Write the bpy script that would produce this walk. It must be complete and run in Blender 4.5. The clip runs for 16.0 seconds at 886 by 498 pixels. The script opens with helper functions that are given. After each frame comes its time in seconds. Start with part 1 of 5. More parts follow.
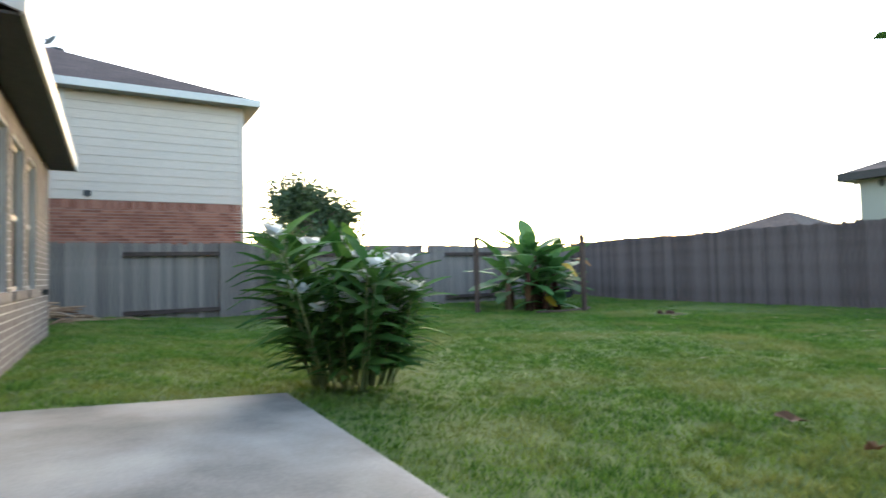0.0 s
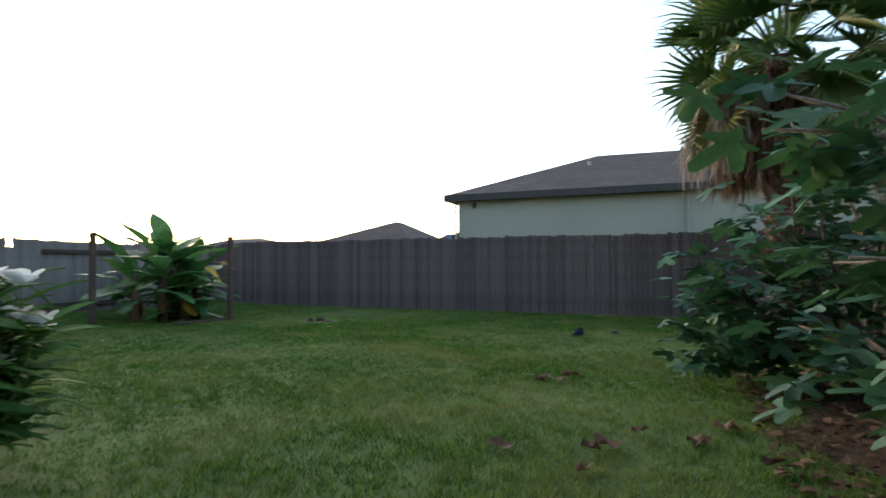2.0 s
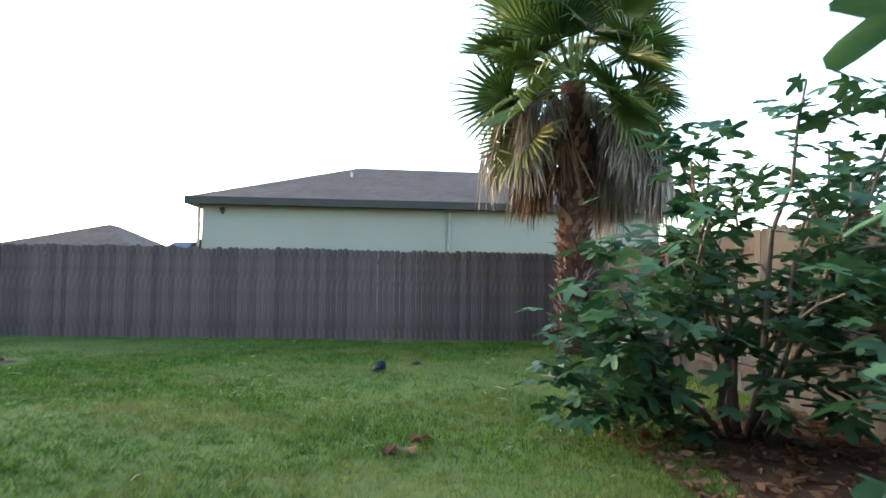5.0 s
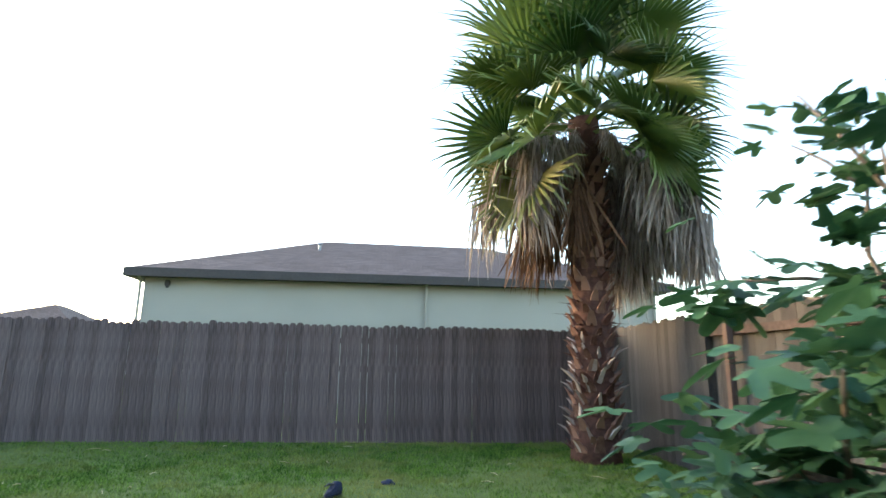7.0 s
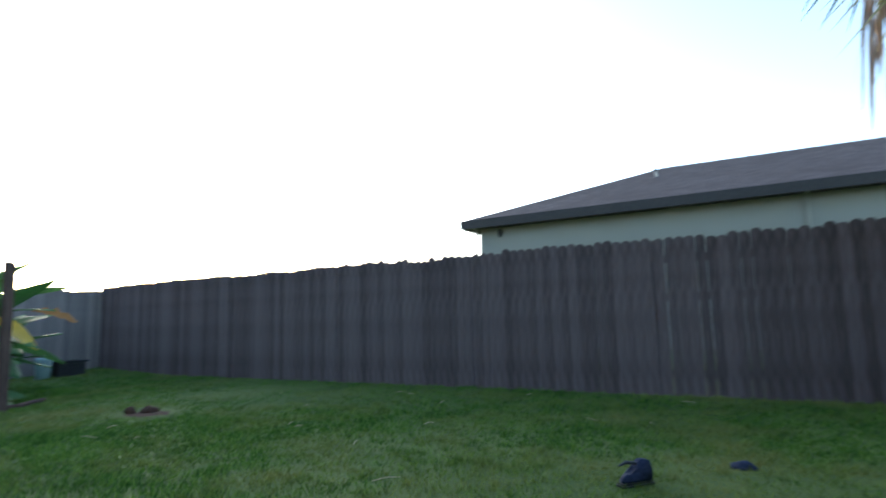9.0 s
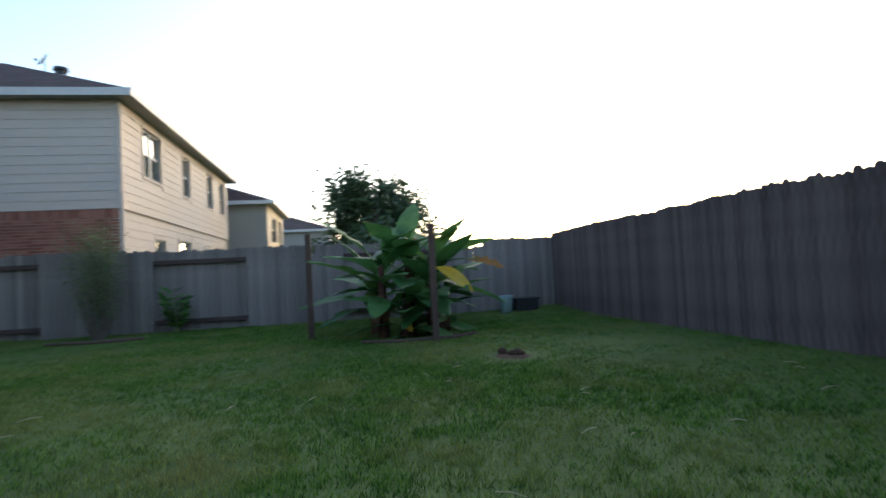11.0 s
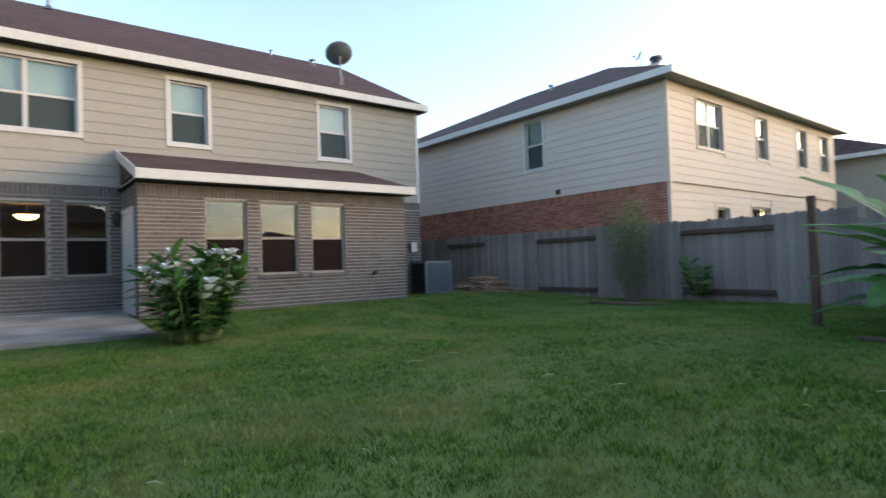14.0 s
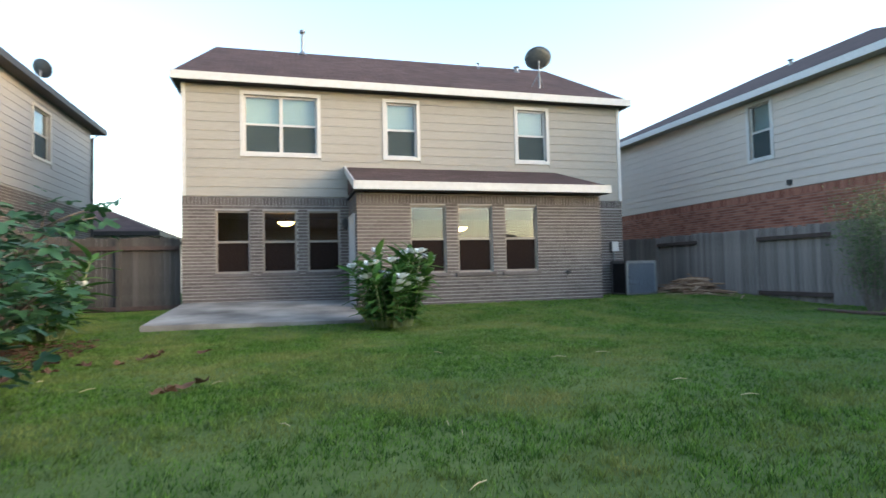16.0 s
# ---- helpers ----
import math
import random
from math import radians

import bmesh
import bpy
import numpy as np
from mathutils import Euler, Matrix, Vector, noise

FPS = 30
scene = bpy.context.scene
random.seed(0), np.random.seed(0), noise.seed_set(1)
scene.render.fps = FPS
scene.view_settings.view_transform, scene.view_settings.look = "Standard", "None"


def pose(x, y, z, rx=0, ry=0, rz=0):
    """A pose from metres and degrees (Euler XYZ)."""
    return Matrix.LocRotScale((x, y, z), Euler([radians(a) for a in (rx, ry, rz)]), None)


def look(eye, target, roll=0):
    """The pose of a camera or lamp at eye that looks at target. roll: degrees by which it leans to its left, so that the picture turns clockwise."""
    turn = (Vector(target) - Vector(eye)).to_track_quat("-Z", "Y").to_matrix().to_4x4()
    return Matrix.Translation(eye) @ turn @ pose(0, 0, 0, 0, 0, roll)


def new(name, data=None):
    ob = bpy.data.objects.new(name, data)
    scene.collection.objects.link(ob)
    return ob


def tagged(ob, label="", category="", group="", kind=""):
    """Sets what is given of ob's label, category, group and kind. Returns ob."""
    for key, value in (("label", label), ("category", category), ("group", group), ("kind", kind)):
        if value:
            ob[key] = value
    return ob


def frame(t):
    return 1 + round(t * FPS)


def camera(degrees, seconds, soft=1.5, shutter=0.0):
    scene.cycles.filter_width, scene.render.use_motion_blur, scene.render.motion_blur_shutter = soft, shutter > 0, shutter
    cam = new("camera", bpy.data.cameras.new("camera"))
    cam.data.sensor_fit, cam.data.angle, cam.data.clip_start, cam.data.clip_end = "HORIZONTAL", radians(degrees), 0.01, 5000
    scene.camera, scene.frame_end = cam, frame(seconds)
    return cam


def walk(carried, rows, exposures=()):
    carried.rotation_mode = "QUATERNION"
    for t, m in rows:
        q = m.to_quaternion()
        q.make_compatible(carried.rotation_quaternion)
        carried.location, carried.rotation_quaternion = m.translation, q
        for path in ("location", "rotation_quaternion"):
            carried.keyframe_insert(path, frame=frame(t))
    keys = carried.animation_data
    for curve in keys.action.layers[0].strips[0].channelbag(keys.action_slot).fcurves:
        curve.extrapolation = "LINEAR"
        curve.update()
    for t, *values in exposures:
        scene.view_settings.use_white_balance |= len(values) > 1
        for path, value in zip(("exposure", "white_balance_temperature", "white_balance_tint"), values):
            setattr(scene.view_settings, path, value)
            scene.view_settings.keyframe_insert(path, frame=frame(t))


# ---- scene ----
cam = camera(76.1, 16.0, shutter=0.5)
PATH = [
    (0, (-10.579, -0.853, 0.82), (-8.854, -1.862, 0.898), -1.5),
    (0.5, (-10.431, -0.917, 0.913), (-8.885, -2.184, 0.978), -1.0),
    (1, (-10.2, -0.837, 1.0), (-8.898, -2.355, 1.05), -0.7),
    (1.5, (-9.921, -0.963, 0.955), (-8.894, -2.679, 1.01), -0.4),
    (2, (-9.615, -1.012, 1.005), (-8.839, -2.855, 1.056), -0.2),
    (2.5, (-9.318, -0.996, 1.062), (-8.775, -2.92, 1.112), 0.0),
    (3, (-8.992, -1.04, 1.071), (-8.671, -3.013, 1.12), 0.4),
    (3.5, (-8.744, -1.338, 1.098), (-8.545, -3.328, 1.137), 0.4),
    (4, (-8.511, -1.743, 1.09), (-8.456, -3.741, 1.136), 0.8),
    (4.2, (-8.461, -1.913, 1.087), (-8.451, -3.913, 1.132), 0.8),
    (6.3, (-8.37, -3.911, 1.1), (-8.579, -5.876, 1.407), 0.8),
    (6.5, (-8.373, -4.162, 1.107), (-8.587, -6.122, 1.441), 0.7),
    (7, (-8.404, -4.827, 1.03), (-8.608, -6.776, 1.433), 0.9),
    (7.5, (-8.48, -5.547, 0.914), (-8.566, -7.499, 1.342), 0.8),
    (8, (-8.586, -6.135, 0.857), (-8.4, -8.082, 1.275), -0.3),
    (8.5, (-8.647, -6.682, 0.785), (-8.033, -8.55, 1.154), -0.8),
    (9, (-8.736, -7.143, 0.759), (-7.761, -8.871, 1.006), -1.5),
    (9.5, (-9.027, -7.573, 0.81), (-7.667, -9.031, 0.972), -2.3),
    (10, (-9.235, -8.119, 0.852), (-7.571, -9.219, 0.988), -3.0),
    (12.3, (-8.939, -10.745, 0.848), (-7.045, -10.105, 0.872), -2.7),
    (12.5, (-8.847, -10.91, 0.855), (-7.005, -10.13, 0.884), -2.7),
    (13, (-8.629, -11.219, 0.863), (-6.932, -10.162, 0.893), -2.5),
    (13.5, (-8.344, -11.529, 0.84), (-6.878, -10.169, 0.883), -2.0),
    (14, (-8.125, -11.689, 0.832), (-6.877, -10.127, 0.885), -1.9),
    (14.5, (-7.935, -11.894, 0.837), (-6.906, -10.18, 0.895), -1.7),
    (15, (-7.787, -12.167, 0.852), (-6.908, -10.371, 0.912), -1.6),
    (15.5, (-7.608, -12.292, 0.855), (-6.894, -10.425, 0.919), -1.6),
    (16, (-7.493, -12.451, 0.787), (-6.961, -10.525, 0.862), -1.3),
]
EXPOSURES = [(0, 2.85, 6450, 10), (2, 1.9, 6350, 10), (3.5, 2.35, 6400, 10), (6.5, 3.05, 6400, 10), (7, 3.0, 6400, 11), (8.5, 2.3, 5650, 8), (10, 1.62, 5600, 8),
             (12.5, 1.5, 6250, 19), (13, 1.6, 6250, 19), (14, 1.9, 6100, 14), (15, 2.1, 5950, 11), (16, 2.27, 5950, 10)]
walk(cam, [(t, look(eye, to, roll)) for t, eye, to, roll in PATH], EXPOSURES)


# ---- light ----
SUN_AZ = math.atan2(-0.50, 0.86)          # the glow lies low over the far corner of the yard
world = bpy.data.worlds.new("evening_sky")
scene.world = world
world.use_nodes = True
wn = world.node_tree
sky = wn.nodes.new("ShaderNodeTexSky")
sky.sky_type = 'NISHITA'
sky.sun_disc = False
sky.sun_elevation = radians(12)
sky.sun_rotation = math.pi / 2 - SUN_AZ
sky.air_density, sky.dust_density, sky.ozone_density = 1.0, 1.3, 0.6
wn.links.new(sky.outputs[0], wn.nodes["Background"].inputs[0])
wn.nodes["Background"].inputs[1].default_value = 0.15
sun = new("sun", bpy.data.lights.new("sun", 'SUN'))
sun.data.energy, sun.data.angle, sun.data.color = 0.12, radians(60), (1.0, 0.86, 0.72)
sun.matrix_world = look((60 * math.cos(SUN_AZ), 60 * math.sin(SUN_AZ), 60 * math.tan(radians(12))), (0, 0, 0))


# ---- materials ----
def material(name, dark, light, scale=20.0, rough=0.8, metal=0.0, bump=0.3, big=1.5, stretch=(1, 1, 1), vary=0.0, coord="Object", stain=0.35):
    """Two tones mixed by fine grain and by broad stains; vary shifts each piece by its own random value."""
    m = bpy.data.materials.new(name)
    m.use_nodes = True
    t = m.node_tree
    b = t.nodes["Principled BSDF"]
    tc = t.nodes.new("ShaderNodeTexCoord")
    mp = t.nodes.new("ShaderNodeMapping")
    mp.inputs["Scale"].default_value = stretch
    t.links.new(tc.outputs[coord], mp.inputs[0])
    fine, broad = t.nodes.new("ShaderNodeTexNoise"), t.nodes.new("ShaderNodeTexNoise")
    fine.inputs["Scale"].default_value, fine.inputs["Detail"].default_value = scale, 6
    broad.inputs["Scale"].default_value, broad.inputs["Detail"].default_value = big, 4
    t.links.new(mp.outputs[0], fine.inputs[0])
    t.links.new(tc.outputs[coord], broad.inputs[0])
    add = t.nodes.new("ShaderNodeMath")
    add.operation = 'MULTIPLY_ADD'
    add.inputs[1].default_value = stain
    t.links.new(broad.outputs[0], add.inputs[0])
    sc = t.nodes.new("ShaderNodeMath")
    sc.operation = 'MULTIPLY'
    sc.inputs[1].default_value = 1 - stain
    t.links.new(fine.outputs[0], sc.inputs[0])
    t.links.new(sc.outputs[0], add.inputs[2])
    last = add
    if vary:
        info = t.nodes.new("ShaderNodeObjectInfo")
        isl = t.nodes.new("ShaderNodeNewGeometry")
        both = t.nodes.new("ShaderNodeMath")
        t.links.new(info.outputs["Random"], both.inputs[0])
        t.links.new(isl.outputs["Random Per Island"], both.inputs[1])
        fr = t.nodes.new("ShaderNodeMath")
        fr.operation = 'FRACT'
        t.links.new(both.outputs[0], fr.inputs[0])
        v = t.nodes.new("ShaderNodeMath")
        v.operation = 'MULTIPLY_ADD'
        v.inputs[1].default_value = vary
        t.links.new(fr.outputs[0], v.inputs[0])
        o = t.nodes.new("ShaderNodeMath")
        o.operation = 'SUBTRACT'
        o.inputs[1].default_value = vary / 2
        t.links.new(add.outputs[0], o.inputs[0])
        t.links.new(o.outputs[0], v.inputs[2])
        last = v
    ramp = t.nodes.new("ShaderNodeValToRGB")
    ramp.color_ramp.elements[0].position, ramp.color_ramp.elements[1].position = 0.3, 0.7
    ramp.color_ramp.elements[0].color, ramp.color_ramp.elements[1].color = (*dark, 1), (*light, 1)
    t.links.new(last.outputs[0], ramp.inputs[0])
    t.links.new(ramp.outputs[0], b.inputs["Base Color"])
    b.inputs["Roughness"].default_value, b.inputs["Metallic"].default_value = rough, metal
    if rough > 0.6:
        b.inputs["Specular IOR Level"].default_value = 0.2
    if bump:
        bp = t.nodes.new("ShaderNodeBump")
        bp.inputs["Strength"].default_value, bp.inputs["Distance"].default_value = bump, 0.01
        t.links.new(fine.outputs[0], bp.inputs["Height"])
        t.links.new(bp.outputs[0], b.inputs["Normal"])
    return m


def leaf_material(name, dark, light, rough=0.45, through_light=0.25, vary=0.5, scale=9.0):
    m = material(name, dark, light, scale, rough, bump=0.15, vary=vary, stain=0.5)
    t = m.node_tree
    b, out = t.nodes["Principled BSDF"], t.nodes["Material Output"]
    tr, mx = t.nodes.new("ShaderNodeBsdfTranslucent"), t.nodes.new("ShaderNodeMixShader")
    t.links.new(b.inputs["Base Color"].links[0].from_socket, tr.inputs[0])
    mx.inputs[0].default_value = through_light
    t.links.new(b.outputs[0], mx.inputs[1])
    t.links.new(tr.outputs[0], mx.inputs[2])
    t.links.new(mx.outputs[0], out.inputs[0])
    return m


def shingle_material(name, dark, light):
    m = material(name, dark, light, 60, 0.9, bump=0.4, big=0.8)
    t = m.node_tree
    b = t.nodes["Principled BSDF"]
    tc, br = t.nodes.new("ShaderNodeTexCoord"), t.nodes.new("ShaderNodeTexBrick")
    br.inputs["Scale"].default_value = 1.0
    br.inputs["Brick Width"].default_value, br.inputs["Row Height"].default_value = 0.3, 0.14
    br.inputs["Mortar Size"].default_value = 0.008
    br.inputs["Color1"].default_value, br.inputs["Color2"].default_value = (0.75, 0.75, 0.75, 1), (1.15, 1.15, 1.15, 1)
    br.inputs["Mortar"].default_value = (0.5, 0.5, 0.5, 1)
    t.links.new(tc.outputs["UV"], br.inputs[0])
    mul = t.nodes.new("ShaderNodeMix")
    mul.data_type, mul.blend_type = 'RGBA', 'MULTIPLY'
    mul.inputs[0].default_value = 1.0
    t.links.new(b.inputs["Base Color"].links[0].from_socket, mul.inputs[6])
    t.links.new(br.outputs[0], mul.inputs[7])
    t.links.new(mul.outputs[2], b.inputs["Base Color"])
    return m


def glass_material(name, ior=1.6, tint=(0.9, 0.94, 0.93)):
    m = bpy.data.materials.new(name)
    m.use_nodes = True
    b = m.node_tree.nodes["Principled BSDF"]
    b.inputs["Base Color"].default_value = (*tint, 1)
    b.inputs["Transmission Weight"].default_value = 1.0
    b.inputs["Roughness"].default_value, b.inputs["IOR"].default_value = 0.0, ior
    return m


def screen_material(name, colour, cover):
    m = bpy.data.materials.new(name)
    m.use_nodes = True
    t = m.node_tree
    b, out = t.nodes["Principled BSDF"], t.nodes["Material Output"]
    b.inputs["Base Color"].default_value, b.inputs["Roughness"].default_value = (*colour, 1), 0.9
    b.inputs["Specular IOR Level"].default_value = 0.03
    tr, mx = t.nodes.new("ShaderNodeBsdfTransparent"), t.nodes.new("ShaderNodeMixShader")
    mx.inputs[0].default_value = cover
    t.links.new(tr.outputs[0], mx.inputs[1])
    t.links.new(b.outputs[0], mx.inputs[2])
    t.links.new(mx.outputs[0], out.inputs[0])
    return m


def lamp_material(name, colour, power):
    m = bpy.data.materials.new(name)
    m.use_nodes = True
    b = m.node_tree.nodes["Principled BSDF"]
    b.inputs["Base Color"].default_value = (0.8, 0.75, 0.6, 1)
    b.inputs["Emission Color"].default_value, b.inputs["Emission Strength"].default_value = (*colour, 1), power
    return m


def lawn_material():
    m = material("lawn_soil", (0.05, 0.085, 0.02), (0.12, 0.16, 0.045), 35, 0.95, bump=0.6, big=0.7, stain=0.55)
    return m


def ground_patchy(name, a, b_, dry):
    """Blades: green in two tones, with broad dry patches."""
    m = leaf_material(name, a, b_, 0.7, 0.3, 0.85, 3.0)
    t = m.node_tree
    b = t.nodes["Principled BSDF"]
    col = b.inputs["Base Color"].links[0].from_socket
    tc, nz = t.nodes.new("ShaderNodeTexCoord"), t.nodes.new("ShaderNodeTexNoise")
    nz.inputs["Scale"].default_value, nz.inputs["Detail"].default_value = 0.8, 9
    nz.inputs["Roughness"].default_value = 0.68
    t.links.new(tc.outputs["Object"], nz.inputs[0])
    rp = t.nodes.new("ShaderNodeValToRGB")
    rp.color_ramp.elements[0].position, rp.color_ramp.elements[1].position = 0.46, 0.66
    rp.color_ramp.elements[0].color, rp.color_ramp.elements[1].color = (0, 0, 0, 1), (0.75, 0.75, 0.75, 1)
    t.links.new(nz.outputs[0], rp.inputs[0])
    mx = t.nodes.new("ShaderNodeMix")
    mx.data_type = 'RGBA'
    mx.inputs[7].default_value = (*dry, 1)
    t.links.new(rp.outputs[0], mx.inputs[0])
    t.links.new(col, mx.inputs[6])
    for link in [l for l in t.links if l.from_socket == col and l.to_node != mx]:
        t.links.new(mx.outputs[2], link.to_socket)
    return m


M_SOIL = lawn_material()
M_GRASS = ground_patchy("grass_blades", (0.036, 0.092, 0.012), (0.15, 0.275, 0.043), (0.29, 0.285, 0.095))
M_CONCRETE = material("patio_concrete", (0.11, 0.10, 0.09), (0.43, 0.40, 0.36), 45, 0.85, bump=0.25, big=0.9, stain=0.88)
M_BRICK = material("tan_brick", (0.084, 0.069, 0.064), (0.168, 0.144, 0.134), 30, 0.9, bump=0.5, vary=0.2)
M_MORTAR_RED = material("rosy_mortar", (0.24, 0.17, 0.15), (0.33, 0.25, 0.22), 80, 0.95)
M_MORTAR = material("mortar", (0.33, 0.31, 0.292), (0.41, 0.387, 0.366), 80, 0.95)
M_REDBRICK = material("red_brick", (0.18, 0.068, 0.048), (0.33, 0.15, 0.108), 30, 0.9, bump=0.5, vary=0.4)
M_SIDING = material("tan_siding", (0.285, 0.262, 0.233), (0.35, 0.323, 0.288), 14, 0.65, bump=0.08, big=0.6, stretch=(0.3, 0.3, 4))
# beige siding brightened and pinkened: the warm evening glow is in the colour
M_SIDING_WARMED = material("glow_warmed_siding", (0.46, 0.395, 0.345), (0.55, 0.475, 0.42), 14, 0.65, bump=0.08, big=0.6, stretch=(0.3, 0.3, 4))
M_SIDING_GREY = material("grey_siding", (0.28, 0.268, 0.256), (0.34, 0.326, 0.31), 14, 0.65, bump=0.08, big=0.6)
M_STUCCO = material("pale_green_stucco", (0.262, 0.258, 0.23), (0.32, 0.314, 0.28), 90, 0.9, bump=0.35, big=0.5)
M_WHITE = material("white_trim", (0.47, 0.455, 0.445), (0.56, 0.545, 0.535), 12, 0.55, bump=0.05)
M_BEIGE = material("beige_vinyl", (0.40, 0.36, 0.30), (0.50, 0.45, 0.38), 12, 0.5, bump=0.05)
M_FRAME = material("taupe_vinyl", (0.20, 0.165, 0.14), (0.28, 0.235, 0.20), 12, 0.5, bump=0.05)
# real dark trim, and near-black soffits with the eaves' shade in their colour
M_TRIM_DARK = material("dark_trim_eave_shade", (0.016, 0.013, 0.012), (0.035, 0.029, 0.027), 12, 0.6, bump=0.05)
M_SHINGLE = shingle_material("brown_shingles", (0.055, 0.035, 0.032), (0.115, 0.075, 0.068))
M_SHINGLE_GREY = shingle_material("grey_brown_shingles", (0.07, 0.05, 0.045), (0.135, 0.102, 0.092))
M_SHINGLE_BLUE = shingle_material("blue_grey_shingles", (0.06, 0.08, 0.13), (0.10, 0.13, 0.20))
M_FENCE = material("weathered_cedar", (0.066, 0.049, 0.047), (0.195, 0.152, 0.145), 14, 0.9, bump=0.6, big=0.8, stretch=(5, 5, 0.3), vary=0.17)
# cedar darkened in its colour for the shade the fig bushes throw
M_FENCE_DARKENED = material("darkened_cedar", (0.044, 0.04, 0.037), (0.105, 0.096, 0.089), 11, 0.9, bump=0.6, big=0.8, stretch=(11, 11, 0.5), vary=0.24)
M_FENCE_GREY = material("silvered_cedar", (0.12, 0.104, 0.098), (0.29, 0.255, 0.24), 14, 0.9, bump=0.6, big=0.8, stretch=(5, 5, 0.3), vary=0.22)
# rail wood made darker to take in the shadow lines along the rails
M_RAIL = material("shadowed_rail_wood", (0.04, 0.028, 0.025), (0.10, 0.072, 0.064), 10, 0.9, bump=0.6, stretch=(2, 2, 2))
M_POST = material("rough_post_wood", (0.06, 0.04, 0.032), (0.15, 0.10, 0.08), 10, 0.9, bump=0.6, stretch=(8, 8, 0.7))
M_GLASS = glass_material("window_glass", 1.5)
M_SCREEN = screen_material("insect_screen", (0.022, 0.015, 0.013), 0.88)
M_SCREEN_PALE = screen_material("fine_screen", (0.07, 0.09, 0.095), 0.6)
# teal of the sky reflected in the panes, put into the blinds; also the pail's blue
M_BLIND = material("sky_tint_blind_pail", (0.27, 0.38, 0.40), (0.35, 0.47, 0.49), 12, 0.7, bump=0.05)
# gloom of the rooms put into one dark brown for walls, floors and ceilings
M_ROOM = material("dim_room_wall", (0.10, 0.075, 0.06), (0.15, 0.115, 0.09), 8, 0.9, bump=0.05)
M_LAMP = lamp_material("lamp_glass", (1.0, 0.62, 0.2), 3.0)
M_METAL = material("grey_metal", (0.16, 0.17, 0.18), (0.28, 0.29, 0.30), 20, 0.45, 0.6, bump=0.05)
M_AC = material("blue_grey_louvre", (0.16, 0.19, 0.24), (0.24, 0.28, 0.34), 20, 0.5, 0.2, bump=0.05)
M_BLACK = material("dark_plastic", (0.012, 0.013, 0.015), (0.03, 0.03, 0.035), 30, 0.5, bump=0.1)
M_NAVY = material("navy_fabric", (0.012, 0.016, 0.035), (0.04, 0.05, 0.09), 40, 0.8, bump=0.3)
M_DISH = material("dish_grey", (0.10, 0.115, 0.12), (0.16, 0.175, 0.18), 15, 0.5, 0.2, bump=0.03)
M_BARK = material("grey_bark", (0.10, 0.08, 0.065), (0.24, 0.20, 0.17), 25, 0.9, bump=0.6, stretch=(2, 2, 0.5))
M_PALMBARK = material("palm_fibre", (0.04, 0.02, 0.015), (0.12, 0.06, 0.045), 18, 0.95, bump=0.8)
M_BOOT = material("palm_leaf_base", (0.075, 0.034, 0.025), (0.23, 0.135, 0.10), 14, 0.85, bump=0.5, vary=0.6)
M_PALM = leaf_material("palm_green", (0.032, 0.075, 0.018), (0.13, 0.19, 0.045), 0.4, 0.2)
M_PALMDEAD = leaf_material("palm_dead", (0.16, 0.122, 0.10), (0.46, 0.395, 0.35), 0.85, 0.2)
M_PALMFADE = leaf_material("palm_yellowing", (0.06, 0.085, 0.018), (0.16, 0.16, 0.04), 0.5, 0.2)
M_STUB = material("pale_palm_stub", (0.24, 0.19, 0.165), (0.48, 0.42, 0.38), 16, 0.9, bump=0.4, vary=0.5)
M_FIG = leaf_material("fig_leaf", (0.018, 0.066, 0.03), (0.066, 0.155, 0.06), 0.55, 0.25)
M_BANANA = leaf_material("banana_leaf", (0.035, 0.105, 0.026), (0.115, 0.25, 0.068), 0.5, 0.35)
M_YELLOW = leaf_material("yellow_leaf", (0.50, 0.33, 0.02), (0.70, 0.50, 0.05), 0.5, 0.3)
M_BROWNLEAF = leaf_material("brown_dead_leaf", (0.075, 0.04, 0.024), (0.17, 0.095, 0.055), 0.85, 0.1)
M_ORANGELEAF = leaf_material("orange_dead_leaf", (0.26, 0.12, 0.035), (0.42, 0.22, 0.07), 0.8, 0.25)
M_GINGER = leaf_material("ginger_leaf", (0.035, 0.10, 0.02), (0.10, 0.21, 0.045), 0.75, 0.3)
M_CANE = material("pale_cane", (0.10, 0.15, 0.05), (0.26, 0.30, 0.14), 14, 0.6, bump=0.2, stretch=(1, 1, 0.4))
M_PETAL = leaf_material("white_petal", (0.72, 0.74, 0.72), (0.85, 0.86, 0.84), 0.6, 0.3, 0.2)
M_TREE = leaf_material("tree_leaf", (0.025, 0.05, 0.02), (0.07, 0.11, 0.045), 0.6, 0.2)
M_SHRUB = leaf_material("shrub_leaf", (0.07, 0.11, 0.04), (0.15, 0.21, 0.08), 0.6, 0.3)
M_STRAW = material("straw", (0.38, 0.32, 0.18), (0.55, 0.48, 0.30), 20, 0.9, vary=0.4)
M_DIRT = material("bare_dirt", (0.035, 0.021, 0.014), (0.105, 0.058, 0.037), 18, 0.95, bump=0.9)
M_STICK = material("cut_sticks", (0.22, 0.13, 0.08), (0.50, 0.34, 0.23), 15, 0.9, vary=0.5)


# ---- building helpers ----
def thing(name, label, category, at=(0, 0, 0), group="", kind=""):
    ob = new(name)
    ob.location = at
    ob.empty_display_size = 0.1
    return tagged(ob, label, category, group, kind)


